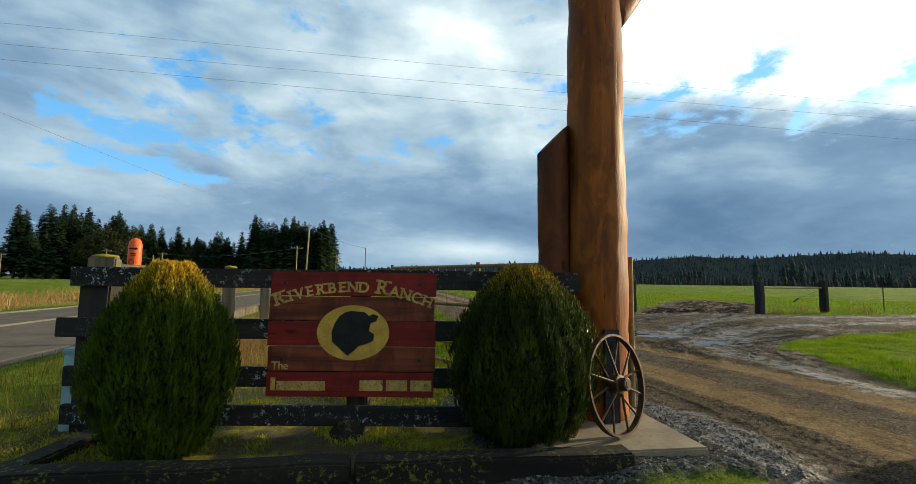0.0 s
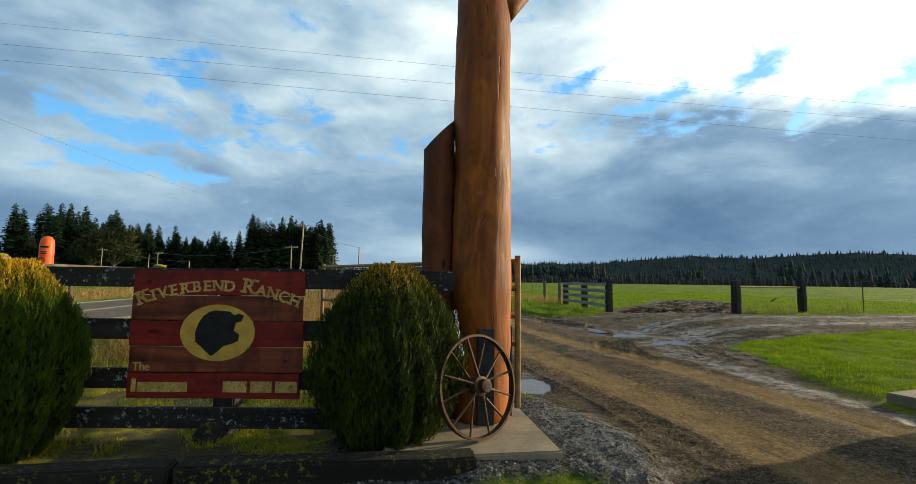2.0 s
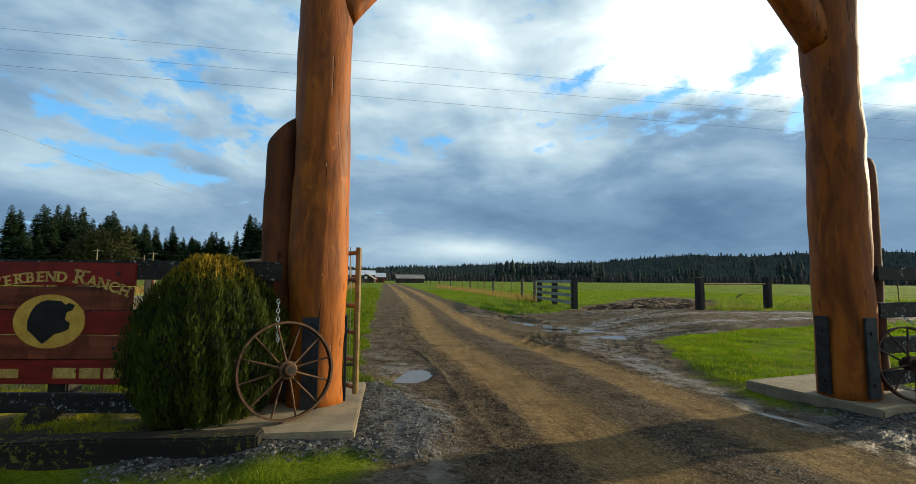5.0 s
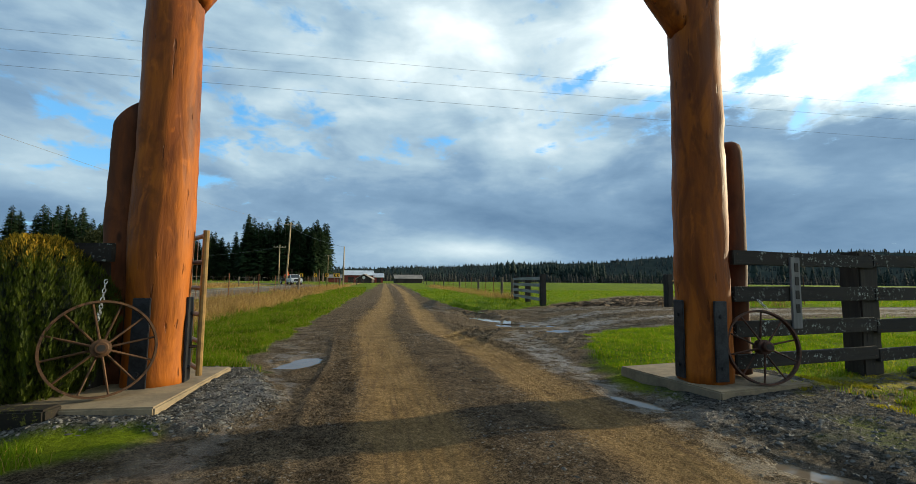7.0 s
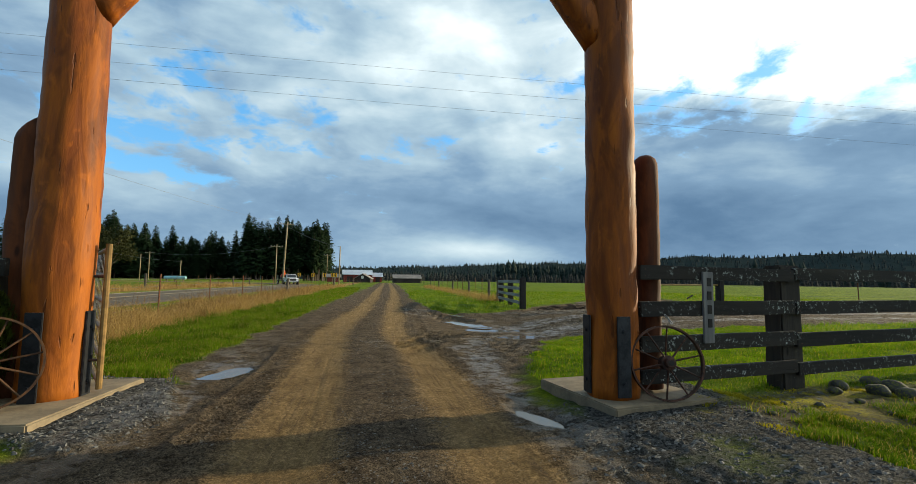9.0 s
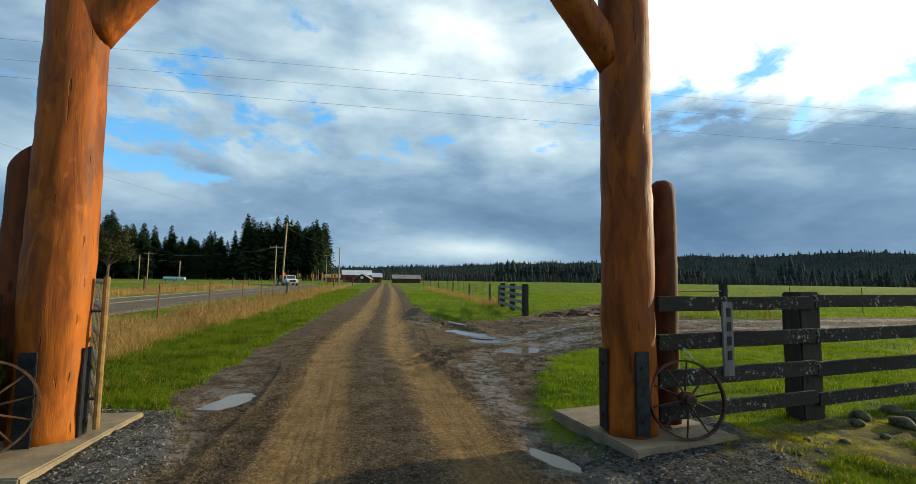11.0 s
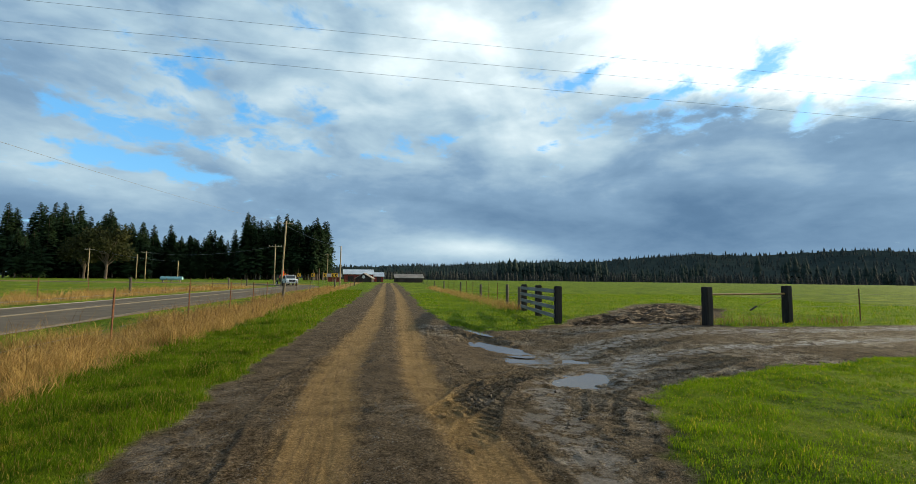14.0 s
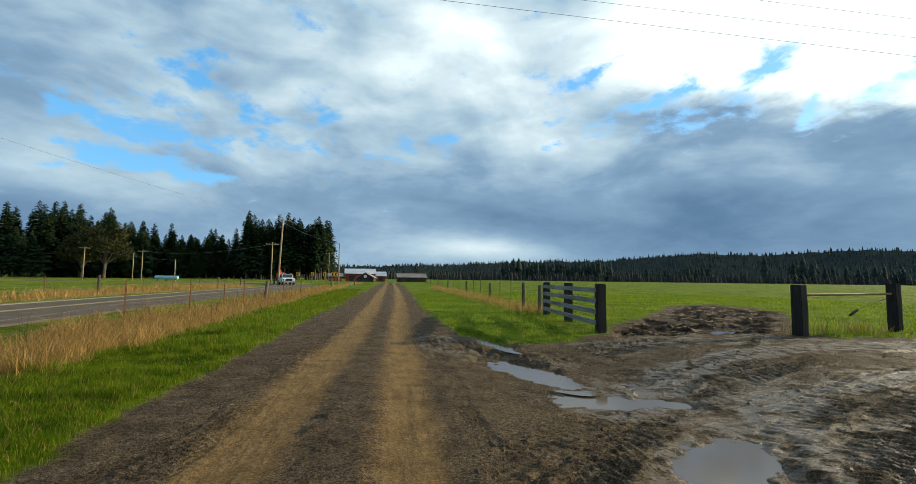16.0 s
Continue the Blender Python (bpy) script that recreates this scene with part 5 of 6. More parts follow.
GRASS = leafy("green_grass", (0.195, 0.285, 0.009), (0.022, 0.060, 0.003), through=0.5, rough=0.6, patch=1.4, dead=(0.34, 0.25, 0.06), shine=0.05)
LUSH = leafy("field_grass", (0.215, 0.335, 0.007), (0.032, 0.085, 0.003), through=0.55, rough=0.6, patch=1.6, dead=(0.34, 0.31, 0.03), shine=0.05)
STRAW = leafy("dry_straw", (0.52, 0.345, 0.11), (0.23, 0.135, 0.038), through=0.3, rough=0.7, patch=0.9)
BROWN = leafy("dead_stems", (0.30, 0.18, 0.07), (0.13, 0.075, 0.03), through=0.2, rough=0.8)


def turf(name, label, count, area, height, want, material=GRASS, power=1.0, lean=0.6, width=0.0055):
    pts = sown(count, *area, want, power)
    far = np.clip(np.hypot(pts[:, 0] - 5, pts[:, 1]) / 11.0, 1.0, 5.0)
    patch = 0.62 + 0.6 * clumped(pts[:, 0], pts[:, 1], 0.8) + 0.6 * clumped(pts[:, 0] + 9, pts[:, 1], 0.22, -0.1, 0.3)
    tall = height * patch * rng.uniform(0.55, 1.25, len(pts))
    return blades(name, pts, tall, width * far * rng.uniform(0.7, 1.3, len(pts)), lean, material, label)


bare = lambda x, y, z: (1 - np.clip(z[0] * 1.2, 0, 1)) * (1 - z[5])
green_only = lambda x, y, z: bare(x, y, z) * (1 - 0.9 * z[3]) * (1 - 0.85 * z[4])
turf("verge_grass", "lush green grass along the lane edge", 190000, (-0.6, 3.3, 4.4, 16), 0.062, green_only, power=1.3)
turf("verge_grass", "lush green grass along the lane edge", 45000, (-0.6, 4.2, 15, 60), 0.11, green_only, power=1.5)
tussocks = lambda x, y, z: green_only(x, y, z) * (rough_noise(x * 1.0, y * 1.0, 0.55) > 0.26)
turf("grass_tussocks", "taller tufts of green grass along the lane", 60000, (0.2, 3.0, 4.8, 20), 0.15, tussocks, power=1.3, lean=0.9)
turf("island_grass", "bright green grass inside the lane bend", 150000, (7.2, 16, 3.5, 10.2), 0.044, green_only, LUSH)
turf("field_grass", "bright green short pasture grass", 40000, (16, 34, 2.0, 10.6), 0.10, green_only, LUSH)
turf("field_grass", "bright green short pasture grass", 60000, (7.5, 40, 15.5, 48), 0.10, green_only, LUSH, power=1.7)
turf("verge_grass", "green grass tufts by the timber edging", 40000, (-1.5, 2.9, 0.8, 3.1), 0.07, lambda x, y, z: bare(x, y, z) * clumped(x, y, 0.5, -0.2, 0.1) * (y < 2.62 - 0.066 * (x - 1)) * (0.35 + 0.65 * clumped(x + 3, y, 0.9, -0.2, 0.1)), lean=0.7)
turf("verge_grass", "green grass tufts in gravel by the fence", 110000, (7.9, 12.5, 0.4, 3.0), 0.060, lambda x, y, z: bare(x, y, z) * clumped(x, y, 0.5, -0.12, 0.15) * smooth(-y, -3.0, -2.2), lean=0.8)
turf("roadside_grass", "rough grass between fence and road", 26000, (-6.5, -1.6, 3.0, 14), 0.12, lambda x, y, z: bare(x, y, z) * smooth(line_distance(x, y, ROAD)[0], 3.3, 3.9), leafy("dull_grass", (0.20, 0.18, 0.03), (0.05, 0.06, 0.012), through=0.3))
straw_want = lambda x, y, z: z[3] * clumped(x, y, 0.7, -0.2, 0.25) * smooth(line_distance(x, y, ROAD)[0], 3.3, 3.8)
turf("dry_grass", "tall straw-coloured dry grass along the wire fence", 60000, (-3.6, 1.4, 6.5, 22), 0.32, straw_want, STRAW, 1.2, 1.5, 0.006)
turf("dry_grass", "tall straw-coloured dry grass along the wire fence", 34000, (-3.6, 2.6, 20, 75), 0.36, straw_want, STRAW, 1.5, 1.3, 0.006)
turf("dry_grass", "straw-coloured dry grass beyond the road", 40000, (-20, -10.6, 8, 70), 0.42, straw_want, STRAW, 1.3, 1.0, 0.008)
turf("dead_stems", "brown dead weed stems by the wire fence", 5000, (-2.6, 0.9, 7, 40), 0.6, straw_want, BROWN, 1.3, 0.6, 0.005)
turf("dry_grass", "pale dry grass under the field fence", 16000, (11.2, 17.5, 24.3, 75), 0.32, lambda x, y, z: np.exp(-((x - 12.2 - 0.047 * (y - 24)) / 0.7) ** 2), STRAW, 1.5, 0.9, 0.006)
turf("weeds", "dark dry weed clumps at the gate posts", 700, (16.2, 22.5, 16.0, 17.6), 0.32, lambda x, y, z: clumped(x, y, 0.8, 0.05, 0.25), BROWN, 1.0, 0.7, 0.006)
turf("moss_turf", "yellow mossy turf behind the board fence", 110000, (-2.4, 2.1, 3.2, 8.2), 0.035, lambda x, y, z: bare(x, y, z) * clumped(x, y, 0.4, -0.1, 0.15), leafy("mossy_turf", (0.46, 0.42, 0.03), (0.12, 0.13, 0.015), through=0.45), 1.0, 0.9, 0.008)
turf("moss_turf", "yellow-green moss at the foot of the fence", 60000, (8.2, 12.5, 1.2, 3.7), 0.03, lambda x, y, z: z[4] * clumped(x, y, 0.3, 0.05, 0.2) * smooth(y, 1.6, 3.0), leafy("golden_moss", (0.50, 0.42, 0.02), (0.17, 0.16, 0.012), through=0.4), 1.0, 0.9, 0.010)


def pebbles(name, label, pts, sizes, material, category="gravel"):
    """Many small angular stones as one mesh."""
    bm = bmesh.new()
    bmesh.ops.create_icosphere(bm, subdivisions=1, radius=1.0)
    base = np.array([v.co[:] for v in bm.verts])
    tri = np.array([[v.index for v in f.verts] for f in bm.faces])
    bm.free()
    n = len(pts)
    shape = base[None] * (1 + 0.28 * rng.standard_normal((n, len(base), 1))) * rng.uniform(0.6, 1.25, (n, 1, 3)) * np.array([1, 1, 0.75])
    a = rng.uniform(0, 2 * math.pi, n)
    c, s = np.cos(a)[:, None], np.sin(a)[:, None]
    shape = np.stack([shape[..., 0] * c - shape[..., 1] * s, shape[..., 0] * s + shape[..., 1] * c, shape[..., 2]], -1)
    verts = (shape * sizes[:, None, None] + pts[:, None, :]).reshape(-1, 3)
    faces = (tri[None] + (np.arange(n) * len(base))[:, None, None]).reshape(-1, 3)
    me = fill(bpy.data.meshes.new(name), verts, faces, False)
    me.materials.append(material)
    return tagged(new(name, me), label, category, kind="stuff")


def stone_mix(name, light, dark, rough=0.75):
    def build(n, p):
        each = n.add("ShaderNodeNewGeometry").outputs["Random Per Island"]
        g = n.noise(p, 90.0, 4)
        return {"Specular IOR Level": 0.15, "Base Color": n.mix(n.math("ADD", n.math("MULTIPLY", each, 0.8), n.math("MULTIPLY", g, 0.2)), dark, light), "Normal": n.bump(g, 0.4, 0.004)}
    return surface(name, build, rough)


CHIPS = stone_mix("blue_grey_chippings", (0.19, 0.180, 0.160), (0.024, 0.024, 0.023))
DUSTY = stone_mix("dusty_gravel", (0.30, 0.26, 0.20), (0.05, 0.041, 0.031))
CLOD = stone_mix("mud_clods", (0.13, 0.10, 0.072), (0.05, 0.04, 0.03), 0.7)
pts = sown(34000, 1.4, 3.9, 1.9, 5.2, lambda x, y, z: z[5] * ((np.abs(x - 2.41) > 0.6) | (np.abs(y - 3.76) > 0.78)) * ((y < 2.95) | (x > 2.3)))
pebbles("gravel", "blue-grey gravel chippings round the concrete pad", pts, 0.007 + 0.015 * rng.random(len(pts)) ** 1.5, CHIPS)
pts = sown(30000, 6.6, 9.6, 1.2, 4.6, lambda x, y, z: z[5] * ((np.abs(x - 7.76) > 0.62) | (np.abs(y - 3.55) > 0.68)))
pebbles("gravel", "blue-grey gravel chippings round the concrete pad", pts, 0.007 + 0.015 * rng.random(len(pts)) ** 1.5, CHIPS)
crown_x = lambda y: np.interp(y, [2, 6, 9.6, 14], [5.47, 5.42, 5.08, 5.35])
pts = sown(60000, 3.2, 7.4, 1.4, 14, lambda x, y, z: z[0] * (1 - 0.93 * z[1]) * (0.15 + 0.85 * np.exp(-((x - crown_x(y)) / 0.35) ** 2)) * clumped(x, y, 0.6, -0.3, 0.2), 1.4)
pebbles("lane_gravel", "loose brown gravel on the crown of the lane", pts, 0.004 + 0.012 * rng.random(len(pts)) ** 2.5, DUSTY)
pts = sown(30000, 4.2, 6.6, 1.0, 15, lambda x, y, z: z[0] * (1 - 0.9 * z[1]) * np.exp(-((x - crown_x(y)) / 0.26) ** 2) * clumped(x, y, 0.7, -0.25, 0.2), 1.3)
pebbles("lane_gravel", "blue-grey gravel scattered on the crown of the lane", pts, 0.005 + 0.013 * rng.random(len(pts)) ** 1.6, CHIPS)
pts = sown(16000, 6.2, 18, 5.5, 19, lambda x, y, z: z[2] * clumped(x, y, 0.5, -0.05, 0.2))
pebbles("mud_clods", "dark clods of churned mud in the junction", pts, 0.006 + 0.030 * rng.random(len(pts)) ** 2, CLOD, "mud")
pts = sown(1500, 2.6, 3.6, 1.6, 9, lambda x, y, z: z[0] * (1 - z[1]) * clumped(x, y, 0.4, 0.0, 0.2))
pebbles("mud_clods", "brown earth clods along the lane edge", pts, rng.uniform(0.006, 0.018, len(pts)), CLOD, "mud")
pts = sown(6000, 8.2, 12.4, 0.9, 3.5, lambda x, y, z: bare(x, y, z) * clumped(x, y, 0.5, -0.1, 0.2))
pebbles("pebbles", "rounded river pebbles lying in moss", pts, 0.007 + 0.024 * rng.random(len(pts)) ** 3, stone_mix("pebble_mix", (0.20, 0.185, 0.15), (0.05, 0.047, 0.04)), "pebbles")

# ---------------------------------------------------------------- two clipped evergreen shrubs
def frond_shape():
    """One flat conifer spray: a midrib of small leaf scales, pointing up z."""
    quads = []
    for k in range(3):
        z, reach = 0.26 * k, 0.26 * (1 - 0.2 * k)
        for s in (-1, 1):
            quads.append([(0, 0, z), (s * reach * 0.55, 0.03, z + 0.10), (s * reach, 0, z + 0.42), (s * reach * 0.35, -0.03, z + 0.24)])
    quads.append([(-0.05, 0, 0.0), (0.05, 0, 0.0), (0.06, 0, 0.7), (0, 0, 1.12)])
    return np.array(quads, float).reshape(-1, 3)


FROND = frond_shape()


def shrub(x, y, r, h, seed, label, green):
    """A dense egg-shaped thuja with upright sprays in vertical ribs."""
    g = np.random.default_rng(seed)
    ob = thing("evergreen_shrub", label, "shrub", "evergreen shrubs", Matrix.Translation((x, y, 0.02)))
    part("trunk", tube([(0, 0, -0.1), (0, 0, 0.3), (0.02, 0, 0.8)], [0.05, 0.045, 0.03], None, 8), DARK_LOG, ob)

    def girth(z):
        t = np.clip(z / h, 0, 1)
        return r * np.clip(np.sin(np.pi * np.clip(0.13 + 0.87 * t, 0, 1)) ** 0.82, 0.0, 1)
    count = 22000
    t = g.random(count) ** 0.85
    a = g.uniform(0, 2 * np.pi, count)
    z = h * (0.01 + 0.93 * t)
    ribs = 0.5 + 0.5 * np.sin(a * 15 + 2.0 * np.sin(a * 3 + seed) + 1.6 * np.sin(z * 4 + a * 2))
    lumps = rough_noise(a * 2.2 + seed, z * 2.5, 1.0)
    depth = g.uniform(0.82, 1.0, count) * (0.85 + 0.17 * ribs + 0.16 * lumps)
    rad = girth(z) * depth
    base = np.stack([rad * np.cos(a), rad * np.sin(a), z], 1)
    out = np.stack([np.cos(a), np.sin(a), np.zeros(count)], 1)
    tangent = np.stack([-np.sin(a), np.cos(a), np.zeros(count)], 1)
    up = np.array([0, 0, 1.0]) + out * (0.22 + 0.25 * g.standard_normal(count))[:, None] + tangent * (0.20 * g.standard_normal(count))[:, None]
    up /= np.linalg.norm(up, axis=1)[:, None]
    mixed = tangent * np.cos(g.uniform(-1.2, 1.2, count))[:, None] + out * np.sin(g.uniform(-1.2, 1.2, count))[:, None]
    side = mixed - up * np.sum(mixed * up, 1)[:, None]
    side /= np.linalg.norm(side, axis=1)[:, None]
    third = np.cross(side, up)
    length = g.uniform(0.028, 0.066, count) * (1 - 0.25 * t)
    shape = FROND[None] * length[:, None, None]
    verts = base[:, None, :] + shape[..., 0:1] * side[:, None] * 0.9 + shape[..., 1:2] * third[:, None] + shape[..., 2:3] * up[:, None]
    quads = np.arange(count * len(FROND)).reshape(-1, 4)
    me = fill(bpy.data.meshes.new("foliage"), verts.reshape(-1, 3), quads, False)
    me.materials.append(green)
    link_part("foliage", me, ob)
    # smooth core added behind the sprays, coloured as the shade inside the shrub
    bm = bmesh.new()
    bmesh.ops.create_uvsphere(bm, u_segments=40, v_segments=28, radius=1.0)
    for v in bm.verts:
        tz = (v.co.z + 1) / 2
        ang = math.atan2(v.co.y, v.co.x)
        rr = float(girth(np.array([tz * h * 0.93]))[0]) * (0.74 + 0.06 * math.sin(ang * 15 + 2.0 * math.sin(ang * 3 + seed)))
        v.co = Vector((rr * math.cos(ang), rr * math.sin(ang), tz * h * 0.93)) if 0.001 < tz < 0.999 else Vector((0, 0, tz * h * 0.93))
    part("inner_growth", bm, THUJA_CORE, ob, "near-black core painted as the shade between the sprays", True)
    return ob


# tip gold on both shrubs is low sunlight painted into the leaf colour
THUJA = leafy("thuja_sunlit_tips", (0.105, 0.150, 0.006), (0.010, 0.026, 0.003), (0.85, 0.50, 0.03), 1.13, 1.36, through=0.38, rough=0.55, patch=5.0)
# darker copy of the thuja: the log post's shade put into its green
SHADED_THUJA = leafy("thuja_post_shade", (0.070, 0.092, 0.004), (0.006, 0.015, 0.002), (0.60, 0.36, 0.025), 1.15, 1.42, through=0.22, rough=0.55, patch=5.0)
# near-black green: inner shade as a colour, used only on the shrub cores
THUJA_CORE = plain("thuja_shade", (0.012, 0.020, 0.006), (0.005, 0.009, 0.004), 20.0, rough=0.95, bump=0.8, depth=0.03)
shrub(-0.63, 3.66, 0.450, 1.36, 3, "dense egg-shaped evergreen shrub with sunlight painted gold on its tips", THUJA)
shrub(1.84, 3.52, 0.575, 1.37, 9, "dense egg-shaped evergreen shrub beside the log post", SHADED_THUJA)

# ---------------------------------------------------------------- trees and hills far off
NEEDLES = leafy("dark_fir_needles", (0.034, 0.062, 0.020), (0.010, 0.022, 0.008), through=0.08, rough=0.8, patch=0.25)
BARK = plain("grey_bark", (0.17, 0.13, 0.10), (0.07, 0.055, 0.042), 2.0, (1, 1, 0.2), rough=0.9, bump=0.5, depth=0.05)
TWIGS = leafy("bare_twigs", (0.13, 0.105, 0.065), (0.055, 0.045, 0.028), through=0.1, rough=0.9, patch=0.3)
MOSSY_LEAVES = leafy("mossy_leaves", (0.060, 0.062, 0.018), (0.022, 0.026, 0.009), through=0.15, rough=0.8, patch=0.4)


def fir_crown(seed, h, bare_part, spread_r):
    """Drooping boughs in whorls round the stem, each a ragged spray of four tips; ends in a thin leader."""
    g = np.random.default_rng(seed)
    verts, faces = [], []
    levels = 62
    for k in range(levels):
        t = k / (levels - 1)
        z = h * (bare_part + (1 - bare_part) * t)
        reach = spread_r * (1 - t) ** 0.62 * (0.55 + 0.45 * min(1, t * 5)) + 0.25
        for j in range(10 if t < 0.85 else 6):
            a = g.uniform(0, 2 * math.pi)
            size = reach * g.uniform(0.55, 1.2)
            c, s = math.cos(a), math.sin(a)
            droop = -size * g.uniform(0.05, 0.45) + size * 0.25 * t
            wide = size * g.uniform(0.26, 0.42)
            i = len(verts)
            prof = [(0.05, 0, 0.05), (0.45, wide * 0.8, droop * 0.25 - 0.15), (0.72, wide * 0.35, droop * 0.5), (0.85, wide * 0.75, droop * 0.8 - 0.2), (1.0, 0.05, droop), (0.82, -wide * 0.7, droop * 0.75 - 0.2), (0.66, -wide * 0.3, droop * 0.45), (0.4, -wide * 0.9, droop * 0.2 - 0.2)]
            for u, v, dz in prof:
                verts.append((c * u * size - s * v, s * u * size + c * v, z + dz + g.normal(0, 0.06)))
            faces += [(i, i + 1, i + 2), (i, i + 2, i + 6), (i, i + 6, i + 7), (i + 2, i + 3, i + 4), (i + 2, i + 4, i + 6), (i + 4, i + 5, i + 6)]
    me = fill(bpy.data.meshes.new("crown"), np.array(verts), np.array(faces), False)
    me.materials.append(NEEDLES)
    return me


def fir(seed, h, bare_part, spread_r):
    tree = thing("fir_tree", "tall dark green fir tree with drooping boughs", "tree", "far fir trees")
    part("trunk", tube([(0, 0, -0.5), (0, 0, h * 0.5), (0.1, 0, h * 0.97)], [h * 0.014, h * 0.009, 0.05], None, 7), BARK, tree)
    link_part("crown", fir_crown(seed, h, bare_part, spread_r), tree)
    return tree


FIRS = [fir(40 + k, h, b, r) for k, (h, b, r) in enumerate(((26, 0.14, 4.6), (24, 0.18, 4.4), (27, 0.12, 5.0), (22, 0.05, 4.8), (20, 0.04, 4.6), (25, 0.24, 4.2)))]
g = np.random.default_rng(5)
spots = []
for k in range(76):      # stand behind the bend of the road
    spots.append((g.uniform(-56, -17.5), g.uniform(240, 285), g.choice([0, 1, 2, 5]), g.uniform(1.0, 1.28)))
for k in range(120):     # farther wood
    spots.append((g.uniform(-122, -50), g.uniform(262, 300), g.choice([0, 1, 3, 4]), g.uniform(0.82, 1.02)))
for k in range(90):      # stand at the far edge of the left pasture
    x = g.uniform(-158, -99)
    spots.append((x, g.uniform(236, 280), g.choice([0, 2, 3, 4]), g.uniform(1.08, 1.42) * (1.0 if x < -124 else 0.78)))
for k in range(14):
    spots.append((g.uniform(-152, -122), g.uniform(200, 240), g.choice([2, 3]), g.uniform(0.5, 0.75)))
for n_tree, (x, y, kind, size) in enumerate(spots):
    m = Matrix.Translation((x, y, 0.3)) @ pose(0, 0, 0, 0, 0, g.uniform(0, 360)) @ Matrix.Scale(size, 4)
    if n_tree < len(FIRS):
        FIRS[n_tree].matrix_basis = m
    else:
        tree = copy_thing(FIRS[int(kind)], m)
        tree.matrix_basis = m


def broad_tree(x, y, h, seed, label, material):
    g = np.random.default_rng(seed)
    tree = thing("broadleaf_tree", label, "tree", "", Matrix.Translation((x, y, 0.2)))
    bm = tube([(0, 0, -0.4), (0.2, 0, h * 0.25), (0, 0.2, h * 0.55)], [h * 0.03, h * 0.024, h * 0.012], None, 8)
    ends = []
    for k in range(16):
        a, t = g.uniform(0, 2 * math.pi), g.uniform(0.16, 0.5)
        end = Vector((math.cos(a) * h * g.uniform(0.15, 0.36), math.sin(a) * h * g.uniform(0.15, 0.36), h * g.uniform(0.45, 0.95)))
        start = Vector((0, 0, h * t))
        tube([start, start.lerp(end, 0.5) + Vector((0, 0, h * 0.04)), end], [h * 0.010, h * 0.006, h * 0.002], bm, 5)
        ends.append(end)
    part("trunk", bm, BARK, tree)
    n = 7000
    centre = np.array([ends[i][:] for i in g.integers(0, len(ends), n)])
    p = centre + g.normal(0, h * 0.075, (n, 3)) * np.array([1, 1, 0.9])
    d1, d2 = g.normal(0, 1, (n, 3)), g.normal(0, 1, (n, 3))
    s = h * 0.020
    d1 *= s / np.linalg.norm(d1, axis=1)[:, None]
    d2 *= s / np.linalg.norm(d2, axis=1)[:, None]
    verts = np.stack([p - d1, p + d2, p + d1, p - d2], 1).reshape(-1, 3)
    me = fill(bpy.data.meshes.new("crown"), verts, np.arange(n * 4).reshape(-1, 4), False)
    me.materials.append(material)
    link_part("crown", me, tree)


broad_tree(-100, 212, 20, 3, "bare mossy broadleaf tree before dark firs", MOSSY_LEAVES)
broad_tree(-110, 216, 17, 4, "bare mossy broadleaf tree before dark firs", MOSSY_LEAVES)


def far_wood(name, label, xs, ys, heights, bases, material, seed, width=0.17):
    """A far wood as one mesh: many narrow ragged crowns."""
    g = np.random.default_rng(seed)
    n, sides, tiers = len(xs), 6, 4
    out_v, out_f = [], []
    ang = np.linspace(0, 2 * math.pi, sides, endpoint=False)
    for t in range(tiers):
        low, high = t / tiers * 0.9, min(1.0, (t + 1.55) / tiers)
        r = heights * width * (1 - low * 0.85)
        ring = np.stack([xs[:, None] + r[:, None] * np.cos(ang) * g.uniform(0.8, 1.2, (n, sides)), ys[:, None] + r[:, None] * np.sin(ang) * g.uniform(0.8, 1.2, (n, sides)),
                         (bases + heights * low)[:, None] + heights[:, None] * g.uniform(-0.05, 0.05, (n, sides))], -1)
        tip = np.stack([xs + g.normal(0, 0.4, n), ys, bases + heights * high], -1)[:, None, :]
        start = len(out_v) * n * (sides + 1)
        out_v.append(np.concatenate([ring, tip], 1))
        k = (np.arange(n) * (sides + 1))[:, None, None]
        tri = np.array([[j, (j + 1) % sides, sides] for j in range(sides)])[None]
        out_f.append((k + tri).reshape(-1, 3) + start)
    verts = np.concatenate([v.reshape(-1, 3) for v in out_v])
    me = fill(bpy.data.meshes.new(name), verts, np.concatenate(out_f), True)
    me.materials.append(material)
    return tagged(new(name, me), label, "woods", kind="stuff")


# ridge of hills: height of the skyline by direction
SKYLINE = [(-30, 0.2), (-12, 1.2), (-2, 1.75), (9, 2.0), (17, 2.2), (24, 2.45), (29, 2.6), (34, 2.9), (39, 3.15), (50, 3.2), (60, 3.1), (75, 3.0), (100, 1.0)]
ridge_x, ridge_y = np.array([a for a, _ in SKYLINE]), np.array([b for _, b in SKYLINE])


